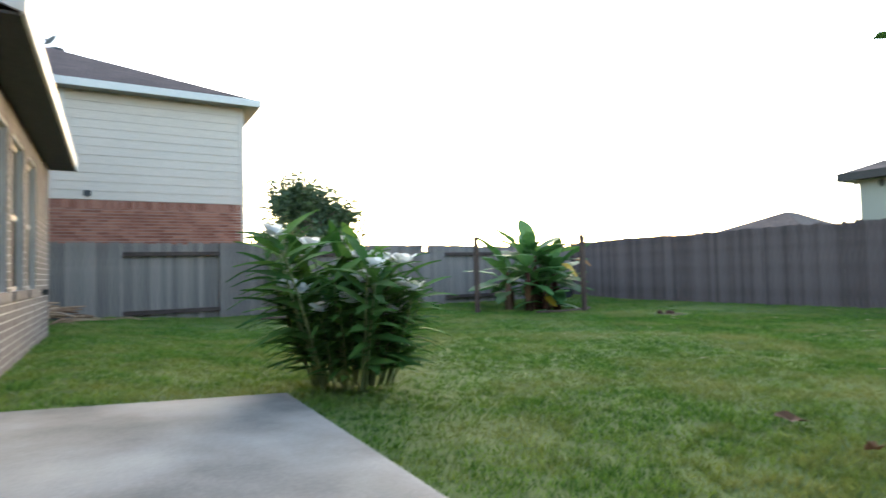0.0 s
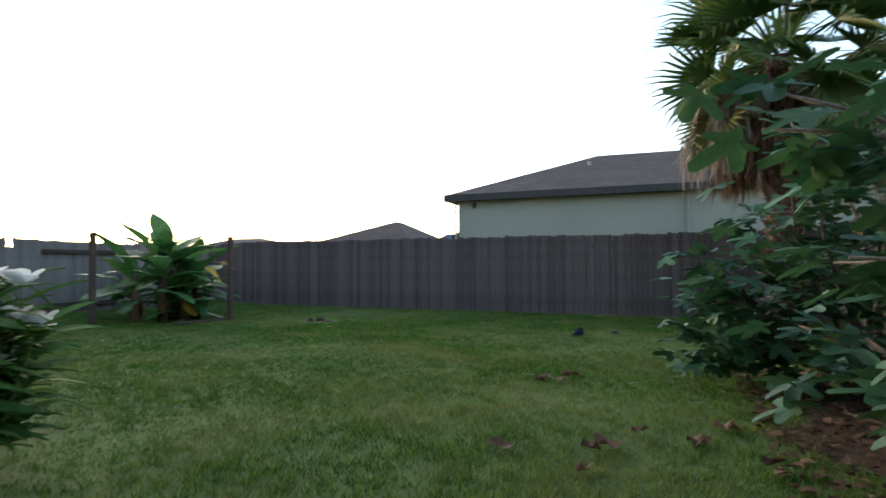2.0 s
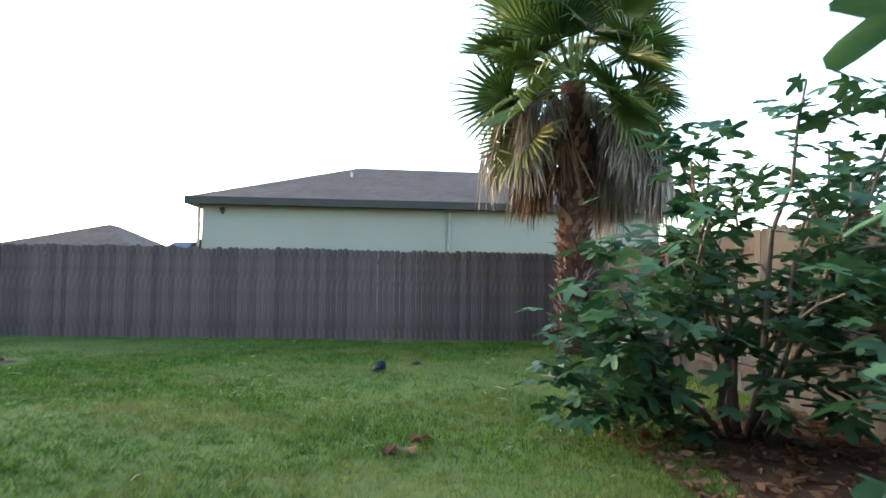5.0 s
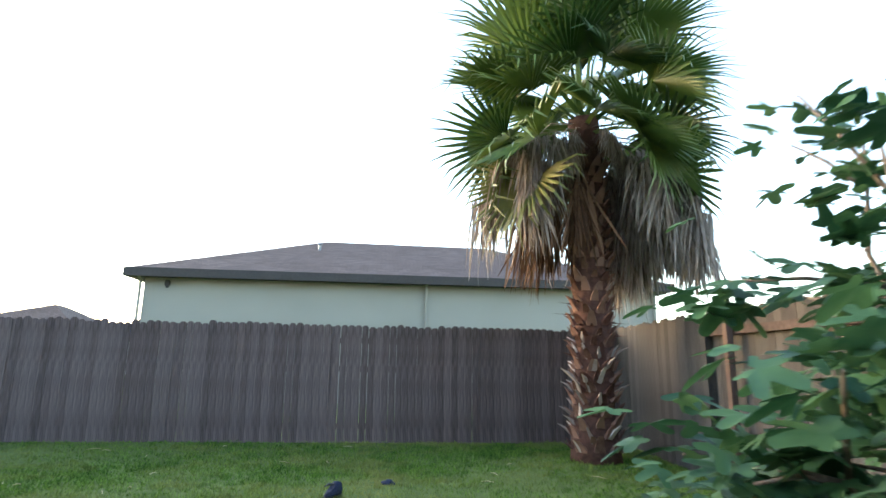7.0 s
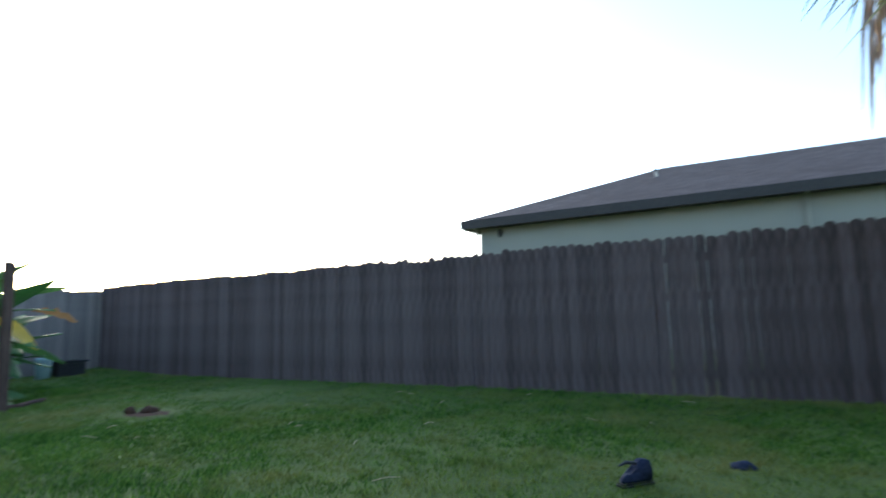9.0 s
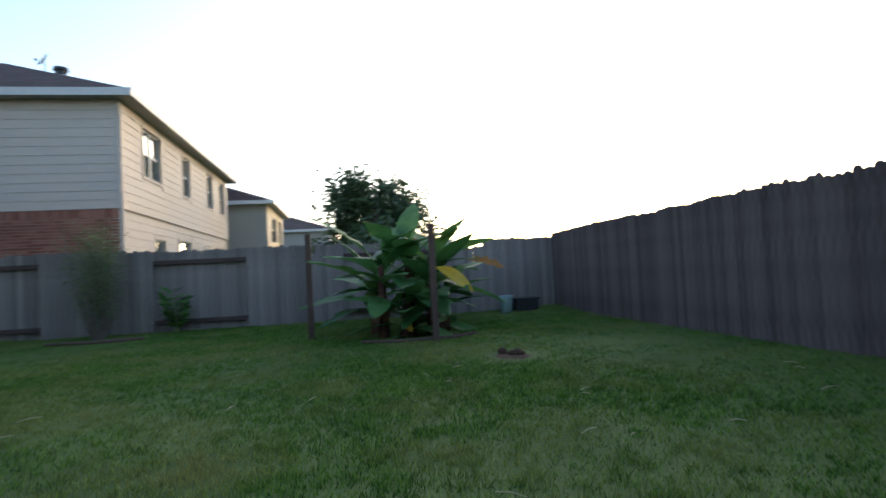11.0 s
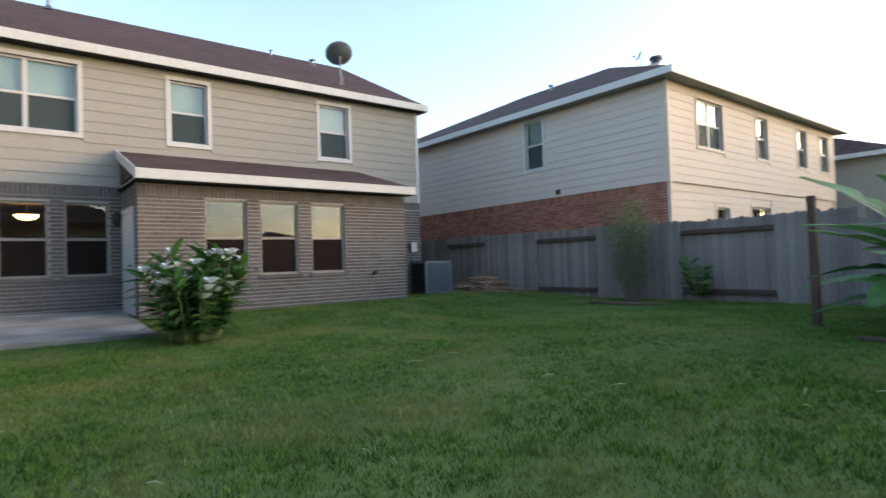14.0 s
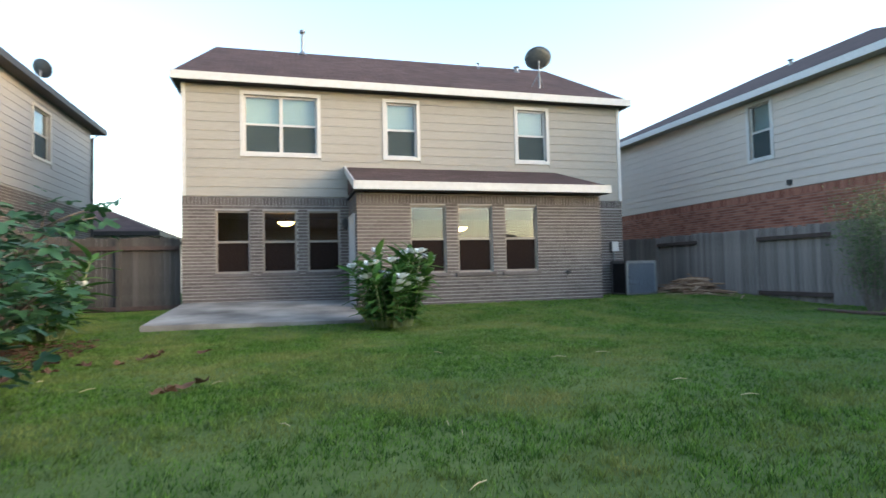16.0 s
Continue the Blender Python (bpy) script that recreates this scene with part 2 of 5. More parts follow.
def link_mesh(name, me, mat, parent=None, label=""):
    ob = new(name, me)
    if mat and not me.materials:
        me.materials.append(mat)
    if parent:
        ob.parent = parent
        o, m = parent, Matrix.Identity(4)
        while o:
            m = o.matrix_parent_inverse @ o.matrix_basis @ m
            o = o.parent
        ob.matrix_parent_inverse = m.inverted()
    if label:
        ob["label"] = label
    return ob


def part(name, bm, mat, parent=None, label="", smooth=False):
    me = bpy.data.meshes.new(name)
    bmesh.ops.recalc_face_normals(bm, faces=bm.faces)
    bm.to_mesh(me)
    bm.free()
    if smooth:
        me.shade_smooth()
    return link_mesh(name, me, mat, parent, label)


def soup(name, verts, faces, mat, parent=None, label="", smooth=False):
    me = bpy.data.meshes.new(name)
    me.from_pydata([tuple(v) for v in verts], [], [tuple(f) for f in faces])
    if smooth:
        me.shade_smooth()
    return link_mesh(name, me, mat, parent, label)


BOXF = ((0, 1, 3, 2), (4, 6, 7, 5), (0, 4, 5, 1), (2, 3, 7, 6), (0, 2, 6, 4), (1, 5, 7, 3))


def add_box(bm, x0, x1, y0, y1, z0, z1):
    v = [bm.verts.new((x, y, z)) for x in (x0, x1) for y in (y0, y1) for z in (z0, z1)]
    for f in BOXF:
        bm.faces.new([v[i] for i in f])


class Side:
    """A wall's plane: axis 'y' is a wall along x at y = c, axis 'x' one along y at x = c; out is +1 or -1."""

    def __init__(self, axis, c, out):
        self.axis, self.c, self.out = axis, c, out

    def p(self, a, d, z):
        return (a, self.c + self.out * d, z) if self.axis == 'y' else (self.c + self.out * d, a, z)

    def box(self, bm, a0, a1, d0, d1, z0, z1):
        x0, y0, _ = self.p(a0, d0, 0)
        x1, y1, _ = self.p(a1, d1, 0)
        add_box(bm, min(x0, x1), max(x0, x1), min(y0, y1), max(y0, y1), z0, z1)


def wall_mesh(side, a0, a1, z0, z1, holes, thick=0.2):
    """One closed solid: a slab cut through where the holes are."""
    av = sorted({a0, a1, *[h for o in holes for h in o[:2] if a0 < h < a1]})
    zv = sorted({z0, z1, *[h for o in holes for h in o[2:] if z0 < h < z1]})

    def solid(i, k):
        if not (0 <= i < len(av) - 1 and 0 <= k < len(zv) - 1):
            return False
        a, z = (av[i] + av[i + 1]) / 2, (zv[k] + zv[k + 1]) / 2
        return not any(o[0] < a < o[1] and o[2] < z < o[3] for o in holes)
    bm = bmesh.new()
    known = {}

    def vert(i, k, d):
        if (i, k, d) not in known:
            known[i, k, d] = bm.verts.new(side.p(av[i], -thick * d, zv[k]))
        return known[i, k, d]
    for i in range(len(av) - 1):
        for k in range(len(zv) - 1):
            if not solid(i, k):
                continue
            for d in (0, 1):
                bm.faces.new([vert(*q, d) for q in ((i, k), (i + 1, k), (i + 1, k + 1), (i, k + 1))])
            for di, dk, p, q in ((-1, 0, (i, k), (i, k + 1)), (1, 0, (i + 1, k), (i + 1, k + 1)), (0, -1, (i, k), (i + 1, k)), (0, 1, (i, k + 1), (i + 1, k + 1))):
                if not solid(i + di, k + dk):
                    bm.faces.new((vert(*p, 0), vert(*q, 0), vert(*q, 1), vert(*p, 1)))
    return bm


def lap_siding(side, a0, a1, z0, z1, holes, mat, parent, lap=0.22):
    z = z0
    while z < z1 - 0.02:
        top = min(z + lap, z1)
        spans = [(a0, a1)]
        for h in holes:
            if h[2] < top - 0.01 and h[3] > z + 0.01:
                nxt = []
                for l, r in spans:
                    if h[0] >= r or h[1] <= l:
                        nxt.append((l, r))
                    else:
                        nxt += [(l, h[0])] if h[0] > l + 0.02 else []
                        nxt += [(h[1], r)] if h[1] < r - 0.02 else []
                spans = nxt
        for l, r in spans:
            vs = [side.p(a, d, zz) for a in (l, r) for d, zz in ((0.003, z), (0.026, z), (0.010, top + 0.012), (0.003, top + 0.012))]
            soup("siding_board", vs, [(0, 1, 2, 3), (7, 6, 5, 4), (0, 4, 5, 1), (1, 5, 6, 2), (2, 6, 7, 3), (3, 7, 4, 0)], mat, parent)
        z += lap


def brick_face(side, a0, a1, z0, z1, holes, mat, parent, own=None, course=0.0775, long=0.225, soldier=0.0, grp="bricks"):
    """Bricks in running bond, a soldier course on top where given. Those inside own (a span and a height) are objects, the rest one joined part."""
    verts, faces, shared = [], [], {}

    def lay(l, r, b, t):
        mid, high = (l + r) / 2, (b + t) / 2
        if any(h[0] - 0.01 < r and h[1] + 0.01 > l and h[2] < t and h[3] > b for h in holes):
            cutl, cutr = l, r
            for h in holes:
                if h[2] < t - 0.005 and h[3] > b + 0.005 and h[0] < r and h[1] > l:
                    if h[0] > l:
                        cutr = min(cutr, h[0])
                    else:
                        cutl = max(cutl, h[1])
            if cutr - cutl < 0.035:
                return
            l, r = cutl, cutr
        d = 0.006 + 0.004 * random.random()
        if own and own[0] < mid < own[1] and own[2] < high < own[3]:
            key = (round(r - l, 3), round(t - b, 3))
            if key not in shared:
                bm = bmesh.new()
                side.box(bm, -key[0] / 2, key[0] / 2, 0.002 - side.c * side.out, 0.009 - side.c * side.out, -key[1] / 2, key[1] / 2)
                me = bpy.data.meshes.new("brick")
                bmesh.ops.recalc_face_normals(bm, faces=bm.faces)
                bm.to_mesh(me)
                bm.free()
                me.materials.append(mat)
                shared[key] = me
            ob = link_mesh("brick", shared[key], None, parent)
            x, y, z = side.p((l + r) / 2, random.random() * 0.003, high)
            ob.location = (x, y, z)
            return
        k = len(verts)
        verts.extend(side.p(a, dd, zz) for a in (l, r) for dd in (0.002, d) for zz in (b, t))
        faces.extend(tuple(k + i for i in f) for f in BOXF)

    z, row = z0, 0
    top = z1 - soldier
    while z < top - 0.02:
        a = a0 - (long / 2 if row % 2 else 0)
        while a < a1:
            l, r = max(a, a0), min(a + long - 0.005, a1)
            if r - l > 0.03:
                lay(l, r, z, min(z + course - 0.015, top - 0.004))
            a += long
        z += course
        row += 1
    a = a0
    while soldier and a < a1 - 0.03:
        lay(a, min(a + 0.067, a1), top, z1 - 0.004)
        a += 0.0775
    if verts:
        tagged(soup("brickwork", verts, faces, mat, parent), kind="stuff")


def roof_solid(name, eave, ridge, mat, parent, label="", thick=0.12):
    """A hipped roof: eave is (x0, x1, y0, y1, z), ridge two points. Shingle rows follow each slope."""
    x0, x1, y0, y1, z = eave
    r0, r1 = ridge
    c = [(x0, y0, z), (x1, y0, z), (x1, y1, z), (x0, y1, z)]
    verts = c + [r0, r1] + [(p[0], p[1], z - thick) for p in c]
    if abs(r0[1] - r1[1]) < abs(r0[0] - r1[0]):
        faces = [(0, 1, 5, 4), (1, 2, 5), (2, 3, 4, 5), (3, 0, 4)]
    else:
        faces = [(0, 1, 4), (1, 2, 5, 4), (2, 3, 5), (3, 0, 4, 5)]
    faces += [(0, 6, 7, 1), (1, 7, 8, 2), (2, 8, 9, 3), (3, 9, 6, 0), (6, 9, 8, 7)]
    ob = soup(name, verts, faces, mat, parent, label)
    uv_by_slope(ob.data)
    return ob


def uv_by_slope(me):
    lay = me.uv_layers.new(name="slope")
    for poly in me.polygons:
        n = poly.normal
        up = (Vector((0, 0, 1)) - n * n.z)
        up = up.normalized() if up.length > 1e-4 else Vector((0, 1, 0))
        across = up.cross(n)
        for li in poly.loop_indices:
            co = me.vertices[me.loops[li].vertex_index].co
            lay.data[li].uv = (co.dot(across), co.dot(up))


def eave_ring(eave, parent, mat, soffit, high=0.17, deep=0.03, reach=0.35):
    """Fascia boards on the four sides and a soffit board under the eaves."""
    x0, x1, y0, y1, z = eave
    for a in ((x0, x1, y0 - deep, y0), (x0, x1, y1, y1 + deep), (x0 - deep, x0, y0 - deep, y1 + deep), (x1, x1 + deep, y0 - deep, y1 + deep)):
        bm = bmesh.new()
        add_box(bm, *a, z - high, z + 0.015)
        part("fascia", bm, mat, parent)
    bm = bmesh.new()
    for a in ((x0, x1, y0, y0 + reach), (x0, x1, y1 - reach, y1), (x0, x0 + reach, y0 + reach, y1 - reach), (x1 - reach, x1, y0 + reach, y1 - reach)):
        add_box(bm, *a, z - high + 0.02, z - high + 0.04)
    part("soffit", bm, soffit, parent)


def window(side, a0, a1, z0, z1, parent, frame_mat, trim=0.0, trim_mat=None, mullion=False, blind=False, sill=None, split=0.5, screen=True, recess=0.05):
    """A hung window: frame with a meeting rail, two panes, a screen before the lower one; trim boards or a sill round
    it; a sky-tinted blind behind.
    """
    f = 0.045
    bm = bmesh.new()
    zm = z0 + (z1 - z0) * split
    for s in ((a0, a0 + f, z0, z1), (a1 - f, a1, z0, z1), (a0 + f, a1 - f, z0, z0 + f), (a0 + f, a1 - f, z1 - f, z1), (a0 + f, a1 - f, zm - 0.025, zm + 0.025)):
        side.box(bm, s[0], s[1], -recess - 0.06, -recess, s[2], s[3])
    cols = [(a0 + f, a1 - f)]
    if mullion:
        am = (a0 + a1) / 2
        side.box(bm, am - 0.04, am + 0.04, -recess - 0.06, -recess + 0.004, z0 + f, z1 - f)
        cols = [(a0 + f, am - 0.04), (am + 0.04, a1 - f)]
    w = part("window", bm, frame_mat, parent)
    for l, r in cols:
        for b, t in ((z0 + f, zm - 0.025), (zm + 0.025, z1 - f)):
            bm = bmesh.new()
            side.box(bm, l, r, -recess - 0.034, -recess - 0.028, b, t)
            pane = part("pane", bm, M_GLASS, w)
            pane.visible_shadow = False
        if screen:
            bm = bmesh.new()
            side.box(bm, l, r, -recess - 0.020, -recess - 0.018, z0 + f, zm - 0.02)
            part("screen", bm, M_SCREEN_PALE if blind else M_SCREEN, w, "dark insect screen")
        # slats coloured like reflected sky, to lighten the panes
        if blind:
            n = int((z1 - z0) / 0.06)
            bm = bmesh.new()
            for i in range(n):
                zz = z0 + (z1 - z0) * (i + 0.5) / n
                vs = [bm.verts.new(side.p(a, d, q)) for a in (l, r) for d, q in ((-recess - 0.13, zz - 0.026), (-recess - 0.10, zz + 0.026))]
                bm.faces.new((vs[0], vs[1], vs[3], vs[2]))
            part("blind", bm, M_BLIND, w, "closed slatted blind tinted with the sky's reflection")
    if trim:
        bm = bmesh.new()
        for s in ((a0 - trim, a0, z0 - trim, z1 + trim), (a1, a1 + trim, z0 - trim, z1 + trim), (a0, a1, z0 - trim, z0), (a0, a1, z1, z1 + trim)):
            side.box(bm, s[0], s[1], -0.02, 0.036, s[2], s[3])
        part("window_trim", bm, trim_mat, w)
    if sill:
        bm = bmesh.new()
        side.box(bm, a0 - 0.06, a1 + 0.06, -0.08, 0.045, z0 - 0.085, z0 - 0.002)
        part("window_sill", bm, sill, w, "brick sill")
    return w


def tube(bm, pts, radii, seg=6):
    rings = []
    for i, p in enumerate(pts):
        p = Vector(p)
        d = (Vector(pts[min(i + 1, len(pts) - 1)]) - Vector(pts[max(i - 1, 0)])).normalized()
        a = d.cross(Vector((0.31, 0.2, 0.93)) if abs(d.z) < 0.9 else Vector((1, 0, 0.1))).normalized()
        b = d.cross(a)
        rings.append([bm.verts.new(p + (a * math.cos(k * 2 * math.pi / seg) + b * math.sin(k * 2 * math.pi / seg)) * radii[i]) for k in range(seg)])
    for r, s in zip(rings, rings[1:]):
        for k in range(seg):
            bm.faces.new((r[k], r[(k + 1) % seg], s[(k + 1) % seg], s[k]))
    bm.faces.new(rings[0][::-1])
    bm.faces.new(rings[-1])


def placed(name, me, parent, m, label=""):
    """A part that shares its mesh, at the world pose m."""
    ob = link_mesh(name, me, None, parent, label)
    ob.matrix_basis = m
    return ob


def mesh_of(name, verts, faces, mat, smooth=False):
    me = bpy.data.meshes.new(name)
    me.from_pydata([tuple(v) for v in verts], [], [tuple(f) for f in faces])
    me.materials.append(mat)
    if smooth:
        me.shade_smooth()
    return me


def ground_z(x, y):
    """The lawn: level with the slab by the house, a little lower in the middle, with soft unevenness."""
    return float(lawn_level(x, y)) + 0.02 * noise.noise((x * 0.35, y * 0.35, 3.1)) * min(max((-y - 0.2) / 3.2, 0), 1)


def lawn_level(x, y):
    """The level of the soil: falls away from the house, rises a little towards the fences and round the palm."""
    k = np.clip((-y - 0.2) / 3.2, 0, 1)
    z = -0.235 * k * k * (3 - 2 * k)
    z = z + 0.10 * np.clip((x - 1.2) / 2.4, 0, 1) * k + 0.06 * np.clip((-y - 12.6) / 1.4, 0, 1)
    return z + 0.08 * np.exp(-((x + 11.2) ** 2 + (y + 12.4) ** 2) / 0.8)


# ---- ground ----
def grid_lines(lo, hi, step, far):
    inner = list(np.arange(lo, hi + step / 2, step))
    out = [30, 60, 120, 260, 600, 1500]
    return [-f for f in out[::-1]] + inner + out if far else inner


xs, ys = grid_lines(-15, 7, 0.5, True), grid_lines(-17, 9, 0.5, True)
gv = [(x, y, ground_z(x, y) if -16 < x < 8 and -18 < y < 10 else -0.25) for y in ys for x in xs]
gf = [(j * len(xs) + i, j * len(xs) + i + 1, (j + 1) * len(xs) + i + 1, (j + 1) * len(xs) + i) for j in range(len(ys) - 1) for i in range(len(xs) - 1)]
tagged(soup("ground", gv, gf, M_SOIL, None, "", True), "grassy ground with bare soil between the blades", "ground", kind="structure")


def patio():
    ob = thing("patio", "stained grey concrete patio slab behind the house", "patio", (-7.9, -0.4, 0), kind="structure")
    bm = bmesh.new()
    vs = [bm.verts.new((x, y, zz)) for x, y, top in ((-9.8, 1.63, 0.17), (-6.02, 1.63, 0.12), (-6.12, -2.03, -0.09), (-9.88, -1.95, -0.03)) for zz in (top, -0.4)]
    for f in ((0, 2, 4, 6), (7, 5, 3, 1), (0, 1, 3, 2), (2, 3, 5, 4), (4, 5, 7, 6), (6, 7, 1, 0)):
        bm.faces.new([vs[i] for i in f])
    bmesh.ops.bevel(bm, geom=[e for e in bm.edges], offset=0.015, segments=2, affect='EDGES')
    part("slab", bm, M_CONCRETE, ob)


patio()


# ---- the house ----
def main_house():
    h = thing("house", "two-storey house with tan brick below and beige siding above", "house", (-4, 6, 0))
    D, XL, XR, SB, TOP = 1.63, -9.81, 1.68, 2.64, 5.28
    back = Side('y', D, -1)
    gfw = [(-9.09, -8.32, 0.82, 2.30), (-8.04, -7.25, 0.82, 2.30), (-7.0, -6.22, 0.82, 2.30)]
    upw = [(-8.44, -6.74, 3.68, 5.08), (-5.03, -4.24, 3.69, 5.08), (-1.45, -0.61, 3.69, 5.08)]
    outer = [(a - 0.085, b + 0.085, c - 0.085, d + 0.085) for a, b, c, d in upw]
    low = part("wall", wall_mesh(back, XL, XR, -0.3, SB, gfw + [(-5.8, -0.2, -0.4, 2.4)]), M_MORTAR, h, "tan brick ground-floor wall")
    up = part("wall", wall_mesh(back, XL, XR, SB, TOP, upw), M_SIDING, h, "beige lap-siding upper wall")
    for nm, s, y0, y1 in (("wall", Side('x', XL, -1), D + 0.2, 12), ("wall", Side('x', XR, 1), D + 0.2, 12)):
        part(nm, wall_mesh(s, y0, y1, -0.3, TOP, []), M_SIDING, h)
    part("wall", wall_mesh(Side('y', 12, 1), XL, XR, -0.3, TOP, []), M_SIDING, h)
    lap_siding(back, XL + 0.09, XR - 0.09, SB, TOP - 0.02, outer, M_SIDING, up)
    for x in (XL, XR - 0.09):
        bm = bmesh.new()
        add_box(bm, x, x + 0.09, D - 0.035, D + 0.06, SB, TOP)
        part("corner_board", bm, M_WHITE, up)
    brick_face(back, XL, -6.0, 0.02, SB - 0.01, gfw, M_BRICK, low, (-7.3, -6.0, 0.4, 2.4), soldier=0.21)
    brick_face(back, 0.0, XR, 0.0, SB - 0.01, [], M_BRICK, low, soldier=0.21)
    for w in gfw:
        window(back, *w, h, M_FRAME, sill=M_BRICK)
    # the wide window's blind is added, standing in for sky reflected in bare glass
    for i, w in enumerate(upw):
        window(back, *w, h, M_WHITE, trim=0.085, trim_mat=M_WHITE, mullion=i == 0, blind=True)
    # the room that stands out from the back wall
    B = 2.53
    front = Side('y', 0, -1)
    bw = [(-4.81, -3.97, 0.73, 2.28), (-3.69, -2.84, 0.73, 2.28), (-2.53, -1.70, 0.73, 2.28)]
    room = part("wall", wall_mesh(front, -6.0, 0, -0.3, B, bw), M_MORTAR, h, "tan brick wall of the projecting room")
    for x, o in ((-6.0, -1), (0.0, 1)):
        s = Side('x', x, o)
        sw = part("wall", wall_mesh(s, 0.2, D, -0.3, B + 0.25, []), M_MORTAR, h)
        brick_face(s, 0.0, D - 0.005, 0.0, B, [], M_BRICK, sw, soldier=0.21)
    brick_face(front, -6.0, 0.0, 0.0, B - 0.01, bw, M_BRICK, room, (-6.0, -4.7, 0.3, 2.3), soldier=0.21)
    for w in bw:
        window(front, *w, h, M_FRAME, sill=M_BRICK)
    ds = Side('x', -6.0, -1)
    bm = bmesh.new()
    for q in ((0.28, 0.38, 0.05, 2.12), (1.28, 1.38, 0.05, 2.12), (0.38, 1.28, 2.03, 2.12)):
        ds.box(bm, q[0], q[1], 0.0, 0.04, q[2], q[3])
    dr = part("door", bm, M_WHITE, h, "white-framed side door to the patio")
    bm = bmesh.new()
    ds.box(bm, 0.38, 1.28, 0.004, 0.02, 0.06, 2.03)
    for za, zb in ((0.25, 0.9), (1.05, 1.85)):
        for ya, yb in ((0.46, 0.79), (0.87, 1.2)):
            ds.box(bm, ya, yb, 0.02, 0.028, za, zb)
    part("door_leaf", bm, M_WHITE, dr)
    bm = bmesh.new()
    tube(bm, [(-6.02, 0.47, 1.0), (-6.07, 0.47, 1.0), (-6.09, 0.47, 1.0)], [0.012, 0.03, 0.02], 10)
    part("knob", bm, M_METAL, dr)
    # shed roof of that room
    E, YE, ZE, ZT = -6.07, -0.34, 2.74, 3.40
    verts = [(E, YE, ZE), (0.1, YE, ZE), (-0.4, D, ZT), (E + 0.05, D, ZT), (E, YE, ZE - 0.06), (0.1, YE, ZE - 0.06), (0.1, D - 0.01, ZE - 0.06), (E + 0.05, D, ZE - 0.06), (0.1, D - 0.01, ZE)]
    rf = soup("roof", verts, [(0, 1, 2, 3), (1, 8, 2), (4, 7, 6, 5), (0, 4, 5, 1), (1, 5, 6, 8), (0, 3, 7, 4)], M_SHINGLE, h, "brown shingled lean-to roof")
    uv_by_slope(rf.data)
    bm = bmesh.new()
    add_box(bm, E - 0.02, 0.125, YE - 0.03, YE, 2.57, 2.755)
    part("fascia", bm, M_WHITE, h)
    bm = bmesh.new()
    add_box(bm, 0.1, 0.125, YE, D - 0.01, 2.57, 2.755)
    part("fascia", bm, M_WHITE, h)
    vs = [(x, y, z) for x in (E - 0.035, E - 0.005) for y, z in ((YE - 0.03, 2.57), (YE - 0.03, 2.757), (D - 0.03, 3.42), (D - 0.03, 3.25))]
    soup("rake_board", vs, [(0, 1, 2, 3), (7, 6, 5, 4), (0, 4, 5, 1), (1, 5, 6, 2), (2, 6, 7, 3), (3, 7, 4, 0)], M_WHITE, h)
    # soffit coloured near black for the shade under the lean-to's eave
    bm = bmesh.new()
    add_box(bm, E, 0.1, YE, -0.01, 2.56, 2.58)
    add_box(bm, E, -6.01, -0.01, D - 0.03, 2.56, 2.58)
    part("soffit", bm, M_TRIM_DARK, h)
    # main roof
    eave = (-9.97, 1.84, 1.32, 12.3, 5.44)
    roof_solid("roof", eave, ((-9.45, 5.3, 7.58), (1.2, 5.3, 7.62)), M_SHINGLE, h, "dark brown shingled roof")
    # white fascia; the soffit's dark colour holds the shade under the eave
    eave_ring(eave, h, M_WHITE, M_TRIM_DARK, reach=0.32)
    # floors and partitions inside, dark in colour, so that the windows look into dim rooms
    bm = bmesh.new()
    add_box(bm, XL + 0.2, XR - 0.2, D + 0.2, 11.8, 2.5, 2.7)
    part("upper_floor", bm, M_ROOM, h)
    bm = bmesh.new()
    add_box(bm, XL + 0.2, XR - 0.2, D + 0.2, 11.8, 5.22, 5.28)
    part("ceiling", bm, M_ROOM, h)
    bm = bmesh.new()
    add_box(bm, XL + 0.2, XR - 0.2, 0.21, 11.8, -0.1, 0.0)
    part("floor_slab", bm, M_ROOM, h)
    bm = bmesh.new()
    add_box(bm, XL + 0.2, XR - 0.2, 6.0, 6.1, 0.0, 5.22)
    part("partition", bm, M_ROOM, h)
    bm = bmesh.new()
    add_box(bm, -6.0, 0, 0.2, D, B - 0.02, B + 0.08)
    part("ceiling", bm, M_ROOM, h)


main_house()


def lamp(x, y, z, top):
    ob = thing("pendant_lamp", "lit pendant lamp with a warm glass bowl, seen through a window", "lamp", (x, y, z), "lamps in the house")
    bm = bmesh.new()
    rings = [(0.02, -0.09), (0.13, -0.07), (0.2, -0.02), (0.23, 0.03)]
    prev = None
    for r, dz in rings:
        ring = [bm.verts.new((x + r * math.cos(i * math.pi / 8), y + r * math.sin(i * math.pi / 8), z + dz)) for i in range(16)]
        if prev:
            for i in range(16):
                bm.faces.new((prev[i], prev[(i + 1) % 16], ring[(i + 1) % 16], ring[i]))
        else:
            bm.faces.new(ring)
        prev = ring
    part("shade", bm, M_LAMP, ob, "glowing amber glass bowl", True)
    bm = bmesh.new()
    tube(bm, [(x, y, z + 0.02), (x, y, top)], [0.012, 0.012])
    part("rod", bm, M_TRIM_DARK, ob)


lamp(-7.5, 3.9, 2.2, 2.5)
lamp(-2.6, 3.4, 2.0, 2.5)
lamp(-7.5, 3.9, 4.87, 5.22)


